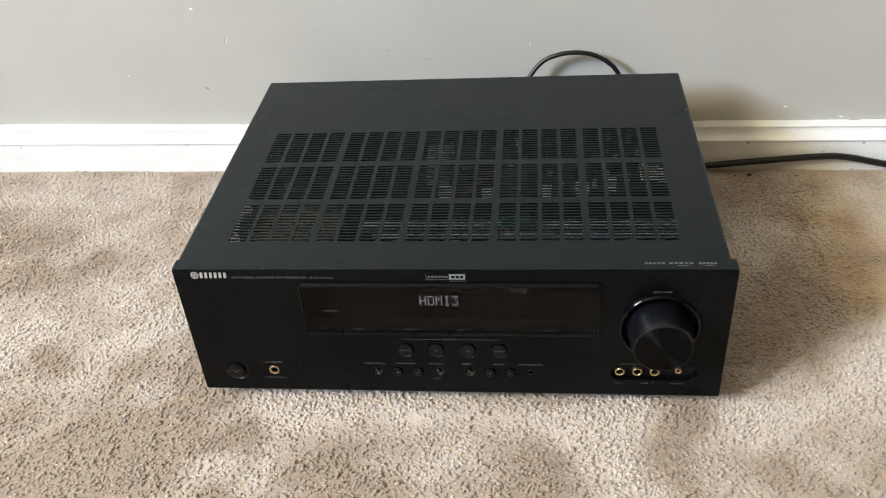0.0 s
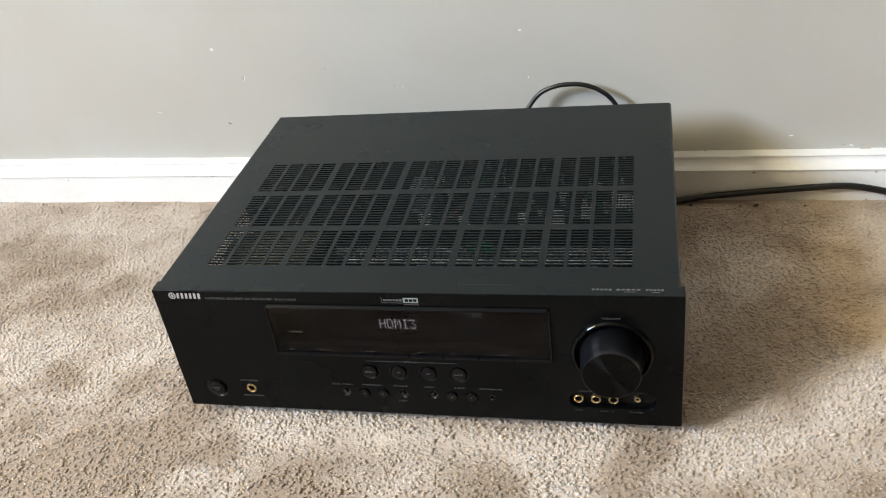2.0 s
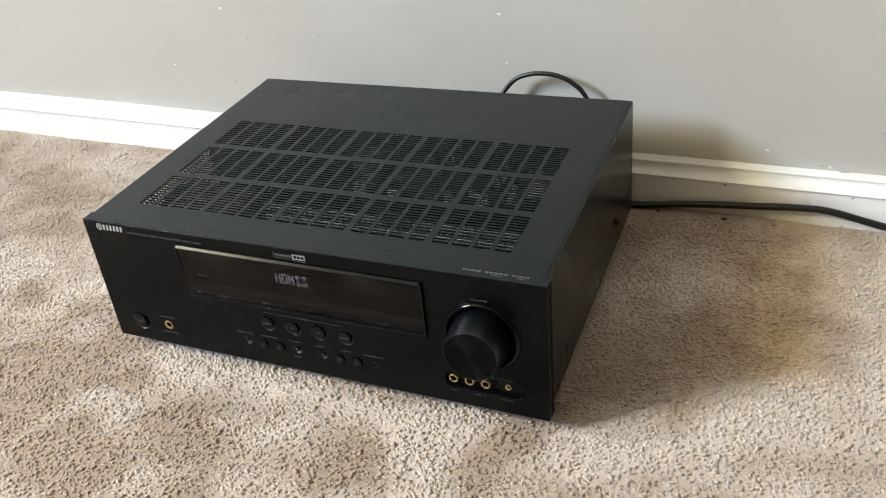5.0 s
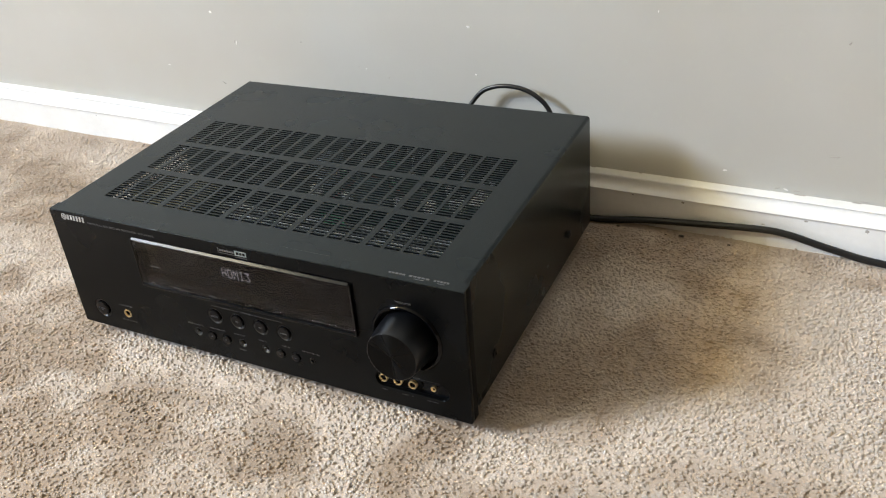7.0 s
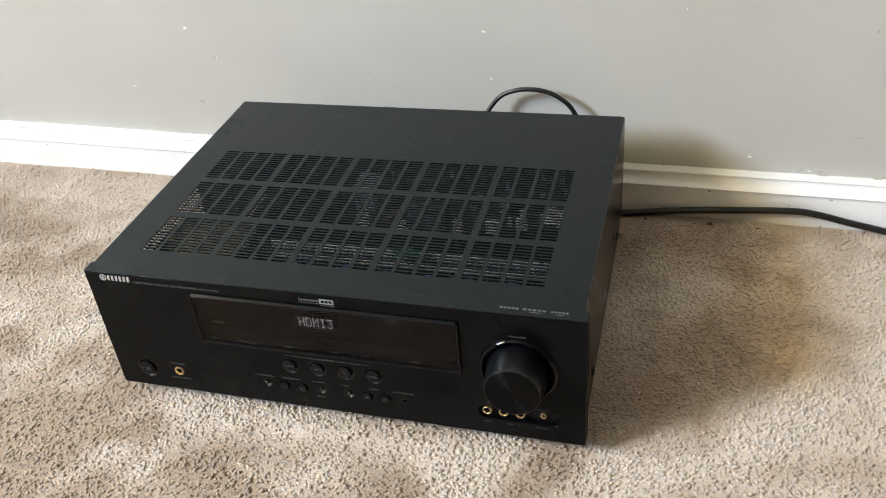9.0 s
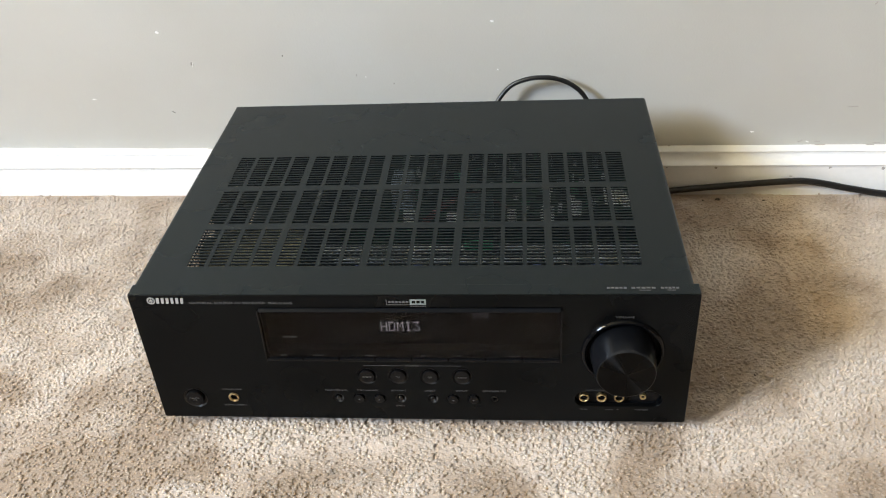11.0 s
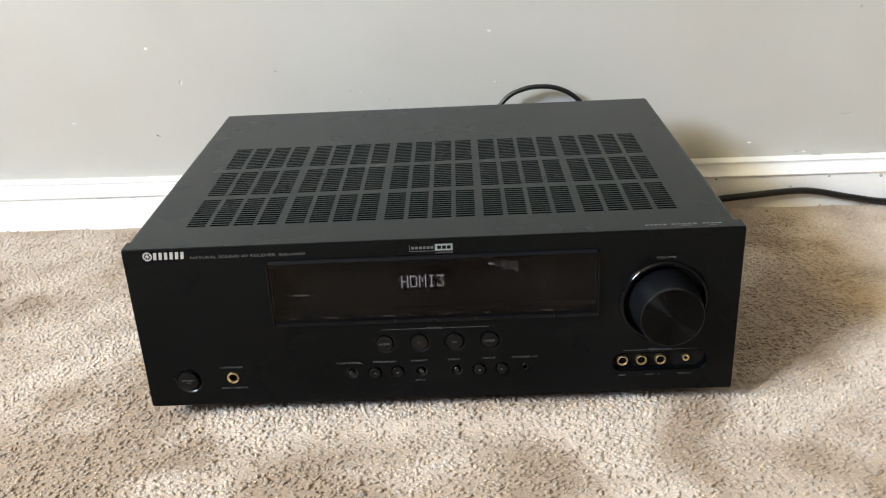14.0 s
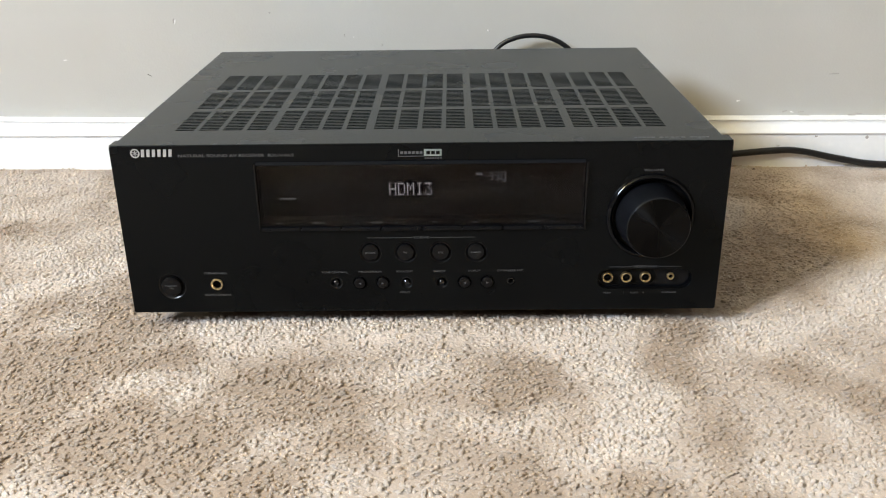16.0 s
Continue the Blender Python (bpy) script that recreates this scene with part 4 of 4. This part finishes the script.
def vented_cover():
    """Folded steel cover: a slotted top, rolled edges, a plain side and a pierced side."""
    bm = bmesh.new()
    X, R, Y0, Y1, Z, th = 0.2166, 0.0030, 0.0116, 0.3165, 0.1422, 0.0012
    xs, slotx = [-(X - R)], []
    for g in range(5):
        for c in range(4):
            a = -0.1808 + g * 0.07355 + c * 0.01770
            xs += [a, a + 0.01430]
            slotx.append(a)
    xs.append(X - R)
    ys, sloty = [Y0], []
    for r in range(3):
        for k in range(13):
            a = 0.0365 + r * 0.0601 + k * 0.00406
            ys += [a, a + 0.0025]
            sloty.append(a)
    ys.append(Y1)
    for z, flip in ((Z, False), (Z - th, True)):
        grid = [[bm.verts.new((x, y, z)) for x in xs] for y in ys]
        for j in range(len(ys) - 1):
            for i in range(len(xs) - 1):
                if i % 2 == 1 and j % 2 == 1:
                    continue
                bm.faces.new((grid[j][i], grid[j][i + 1], grid[j + 1][i + 1], grid[j + 1][i]))
        if flip:
            low = grid
        else:
            high = grid
    for j in range(1, len(ys) - 1, 2):
        for i in range(1, len(xs) - 1, 2):
            ring = ((j, i), (j, i + 1), (j + 1, i + 1), (j + 1, i))
            for (a, b), (c, d) in zip(ring, ring[1:] + ring[:1]):
                bm.faces.new((high[a][b], high[c][d], low[c][d], low[a][b]))
    for row in (0, -1):
        for i in range(len(xs) - 1):
            bm.faces.new((high[row][i], high[row][i + 1], low[row][i + 1], low[row][i]))
    for s in (-1, 1):
        for inner in (0.0, th):
            prof = [(s * (X - R + (R - inner) * math.sin(radians(a))), Z - R + (R - inner) * math.cos(radians(a))) for a in (0, 18, 36, 54, 72, 90)]
            if s > 0:
                prof.append((s * (X - inner), 0.0165))
            rows = [[bm.verts.new((x, y, z)) for x, z in prof] for y in (Y0, Y1)]
            for k in range(len(prof) - 1):
                bm.faces.new((rows[0][k], rows[0][k + 1], rows[1][k + 1], rows[1][k]))
    # the pierced side: staggered square holes in a steel sheet
    x, p, hole = -X, 0.0046, 0.00155
    y0, z0, ny, nz = 0.024, 0.036, 35, 20
    zt = z0 + nz * p * 0.87
    for r in range(nz):
        za, zb = z0 + r * p * 0.87, z0 + (r + 1) * p * 0.87
        ya = y0 + (p / 2 if r % 2 else 0)
        for k in range(ny):
            a, b, my, mz = ya + k * p, ya + (k + 1) * p, ya + (k + 0.5) * p, (za + zb) / 2
            o = [bm.verts.new((x, *q)) for q in ((a, za), (b, za), (b, zb), (a, zb))]
            i = [bm.verts.new((x, *q)) for q in ((my - hole, mz - hole), (my + hole, mz - hole), (my + hole, mz + hole), (my - hole, mz + hole))]
            for c in range(4):
                bm.faces.new((o[c], o[(c + 1) % 4], i[(c + 1) % 4], i[c]))
        for a, b in ((Y0, ya), (ya + ny * p, Y1)):
            bm.faces.new([bm.verts.new((x, *q)) for q in ((a, za), (b, za), (b, zb), (a, zb))])
    for za, zb in ((0.0165, z0), (zt, Z - R)):
        bm.faces.new([bm.verts.new((x, *q)) for q in ((Y0, za), (Y1, za), (Y1, zb), (Y0, zb))])
    return bm


def cover_mesh():
    bm = vented_cover()
    bm.transform(pose(-0.0013, 0, 0))
    me = bpy.data.meshes.new("top_cover")
    bm.to_mesh(me)
    bm.free()
    me.shade_smooth()
    me.set_sharp_from_angle(angle=radians(30))
    return me


cover = part("top_cover", cover_mesh(), COVER, receiver, "dark grey powder-coated steel cover with rows of vent slots")
for y in (0.0472, 0.2413):
    part("cover_screw", turned([(0.0042, 0.0), (0.0040, 0.0012), (0.0030, 0.0018), (0.0014, 0.0018), (0.0012, 0.0006), (0, 0.0006)], 20, pose(0.2166, y, 0.046, 0, 90, 0)), GLOSS, cover, "black side screw", smooth=True)
part("back_panel", boxed((-0.2176, 0.3120, 0.017), (0.2150, 0.3140, 0.1405), 0.0004), BLACK, receiver)
part("chassis_floor", boxed((-0.2150, 0.0135, 0.0160), (0.2150, 0.3115, 0.0185), 0.0004), STEEL, receiver)
for x in (-0.170, 0.170):
    for y in (0.045, 0.270):
        part("foot", turned([(0, -0.006), (0.021, -0.006), (0.023, 0.0), (0.022, 0.016), (0, 0.016)], 24, pose(x, y, 0)), BLACK, receiver)

# inside, seen through the slots
part("main_board", boxed((-0.095, 0.100, 0.050), (0.205, 0.300, 0.0516)), PCB, receiver)
part("front_board", boxed((-0.205, 0.0200, 0.030), (0.205, 0.0216, 0.115)), PCB, receiver)
part("upright_board", boxed((0.040, 0.078, 0.1256), (0.064, 0.0795, 0.1362)), LIGHT_PCB, receiver, "green upright circuit board")
trafo = part("transformer", boxed((-0.184, 0.052, 0.0190), (-0.102, 0.112, 0.126), 0.004), OLIVE, receiver, "varnished transformer")
part("transformer_band", boxed((-0.187, 0.070, 0.0190), (-0.099, 0.096, 0.1275), 0.001), material("pale_winding_tape", (0.23, 0.215, 0.145), 0.5, vary=0.2, scale=90), trafo)
part("relay", boxed((-0.034, 0.176, 0.1006), (-0.014, 0.204, 0.1290), 0.001), material("pale_blue_casing", (0.34, 0.42, 0.52), 0.4, vary=0.15, scale=120), receiver, "pale blue relay casing")
part("relay", boxed((0.030, 0.150, 0.1006), (0.062, 0.163, 0.1270), 0.001), TEAL, receiver, "teal foil capacitor")
BLUE = material("blue_film_casing", (0.10, 0.13, 0.26), 0.4, vary=0.2, scale=120)
for k in range(22):
    x = -0.062 + k * 0.0122
    part("film_capacitor", boxed((x, 0.0500 + 0.003 * (k % 3), 0.0600), (x + 0.0052 + 0.002 * (k % 2), 0.0580 + 0.003 * (k % 3), 0.1215 + 0.003 * (k % 4 == 1)), 0.0008), BLUE if k % 3 else DULL_TIN, receiver)
sink = part("heat_sink", boxed((-0.082, 0.0855, 0.060), (0.205, 0.0880, 0.1255), 0.0004), TIN, receiver, "aluminium heat sink")
bm = bmesh.new()
for k in range(52):
    x = -0.080 + k * 0.0055
    box(bm, (x, 0.0700, 0.058), (x + 0.0012, 0.0855, 0.1200))
tagged(part("fin_block", bm, DULL_TIN, sink), kind="stuff")
part("rail", boxed((-0.070, 0.0700, 0.1195), (0.205, 0.0722, 0.1235), 0.0004), TIN, sink)
part("rail", boxed((-0.070, 0.0765, 0.1165), (0.205, 0.0778, 0.1195), 0.0003), DULL_TIN, sink)
rng = random.Random(3)
for k in range(16):
    x, y = rng.uniform(-0.08, 0.19), rng.uniform(0.13, 0.285)
    r, h = rng.choice((0.004, 0.006, 0.008)), rng.choice((0.012, 0.02, 0.03))
    part("capacitor", turned([(r, 0.0516), (r, 0.0516 + h - 0.0008), (r - 0.0008, 0.0516 + h), (0, 0.0516 + h - 0.0003)], 18, pose(x, y, 0)), RUBBER, receiver, smooth=True)
deck = part("video_board", boxed((-0.035, 0.168, 0.0990), (0.190, 0.292, 0.1005)), PCB, receiver, "upper circuit board")
for mat, n, size in ((TIN, 34, 0.006), (LIGHT_PCB, 16, 0.012), (BLACK, 40, 0.010), (FILLER, 12, 0.005), (TEAL, 14, 0.012)):
    bm = bmesh.new()
    for k in range(n):
        x, y = rng.uniform(-0.03, 0.178), rng.uniform(0.170, 0.282)
        box(bm, (x, y, 0.1005), (x + rng.uniform(0.2, 1) * size, y + rng.uniform(0.15, 0.6) * size, 0.1005 + rng.uniform(0.002, 0.016)))
    tagged(part("circuit_component", bm, mat, deck), kind="stuff")
bm = bmesh.new()
for k in range(60):
    x, y = rng.uniform(-0.06, 0.19), rng.uniform(0.0715, 0.084)
    box(bm, (x, y, 0.112), (x + rng.uniform(0.001, 0.004), y + 0.0012, rng.uniform(0.114, 0.1185)))
tagged(part("leg_row", bm, TIN, sink), kind="stuff")
bm = bmesh.new()
for k in range(9):
    box(bm, (0.160 + k * 0.0030, 0.132 - 0.0010 * k, 0.1352 - 0.0006 * abs(k - 4)), (0.1622 + k * 0.0030, 0.160 - 0.0014 * k, 0.1358 - 0.0006 * abs(k - 4)))
part("ribbon_cable", bm, FILLER, receiver, "white ribbon cable")
for k in range(4):
    part("wire", tube([(-0.005, 0.150 + k * 0.004, 0.098), (0.025, 0.156 + k * 0.003, 0.122), (0.050, 0.162 + k * 0.002, 0.124), (0.075, 0.175, 0.102)], 0.0010, seg=6, steps=5), COPPER, receiver)
for x, y, w in ((-0.02, 0.146, 0.012), (0.02, 0.141, 0.010), (0.105, 0.150, 0.012), (0.075, 0.146, 0.008), (0.132, 0.158, 0.010)):
    part("connector", boxed((x, y, 0.105), (x + w, y + 0.005, 0.118), 0.0004), FILLER, receiver)

# ---- cords ----
cord = part("power_cord", tube([(0.120, 0.318, 0.045), (0.150, 0.338, 0.018), (0.205, 0.345, 0.0030), (0.265, 0.3490, 0.0080), (0.325, 0.3490, 0.0135), (0.385, 0.3475, 0.0190), (0.415, 0.3465, 0.0182),
                              (0.458, 0.3440, 0.0098), (0.505, 0.3415, 0.0036), (0.62, 0.335, 0.002), (0.85, 0.31, 0.002), (1.3, 0.25, 0.001)], 0.0037), RUBBER, smooth=True)
tagged(cord, "black rubber power cord running along the skirting board", "cord")
loop = part("aerial_cord", tube([(0.030, 0.318, 0.060), (0.046, 0.338, 0.095), (0.0614, 0.356, 0.1205), (0.0760, 0.360, 0.1375), (0.0930, 0.360, 0.1452), (0.1090, 0.360, 0.1472), (0.1260, 0.360, 0.1453),
                                 (0.1420, 0.359, 0.1385), (0.1560, 0.357, 0.1255), (0.168, 0.350, 0.100), (0.172, 0.338, 0.060), (0.165, 0.318, 0.045)], 0.0026, seg=10), RUBBER, smooth=True)
tagged(loop, "black cord looping up behind the receiver", "cord")

# ---- crumbs on the carpet ----
for k, (x, y, size, turn) in enumerate(((0.3155, 0.2800, 0.0024, 20), (0.3414, 0.2034, 0.0026, 80), (0.2900, 0.0590, 0.0028, 110), (0.3100, 0.3395, 0.0070, 5), (0.2400, 0.3405, 0.0050, 0),
                                       (0.3600, 0.3360, 0.0035, 15), (0.2933, 0.3385, 0.0030, 0), (-0.0820, -0.0930, 0.0034, 10), (-0.2630, -0.0800, 0.0026, 50))):
    bm = turned([(0, -0.4), (0.30, -0.32), (0.42, 0.0), (0.26, 0.35), (0, 0.42)], 7)
    r = random.Random(k)
    for v in bm.verts:
        v.co *= r.uniform(0.8, 1.2)
    bm.transform(pose(x, y, ground(x, y) + 0.0012, 0, 0, turn) @ Matrix.Diagonal((size * 1.2, size * 0.5, size * 0.42, 1)))
    tagged(part("crumb", bm, SPECK), "small dark crumb lying on the carpet", "crumb", "crumbs on the carpet")
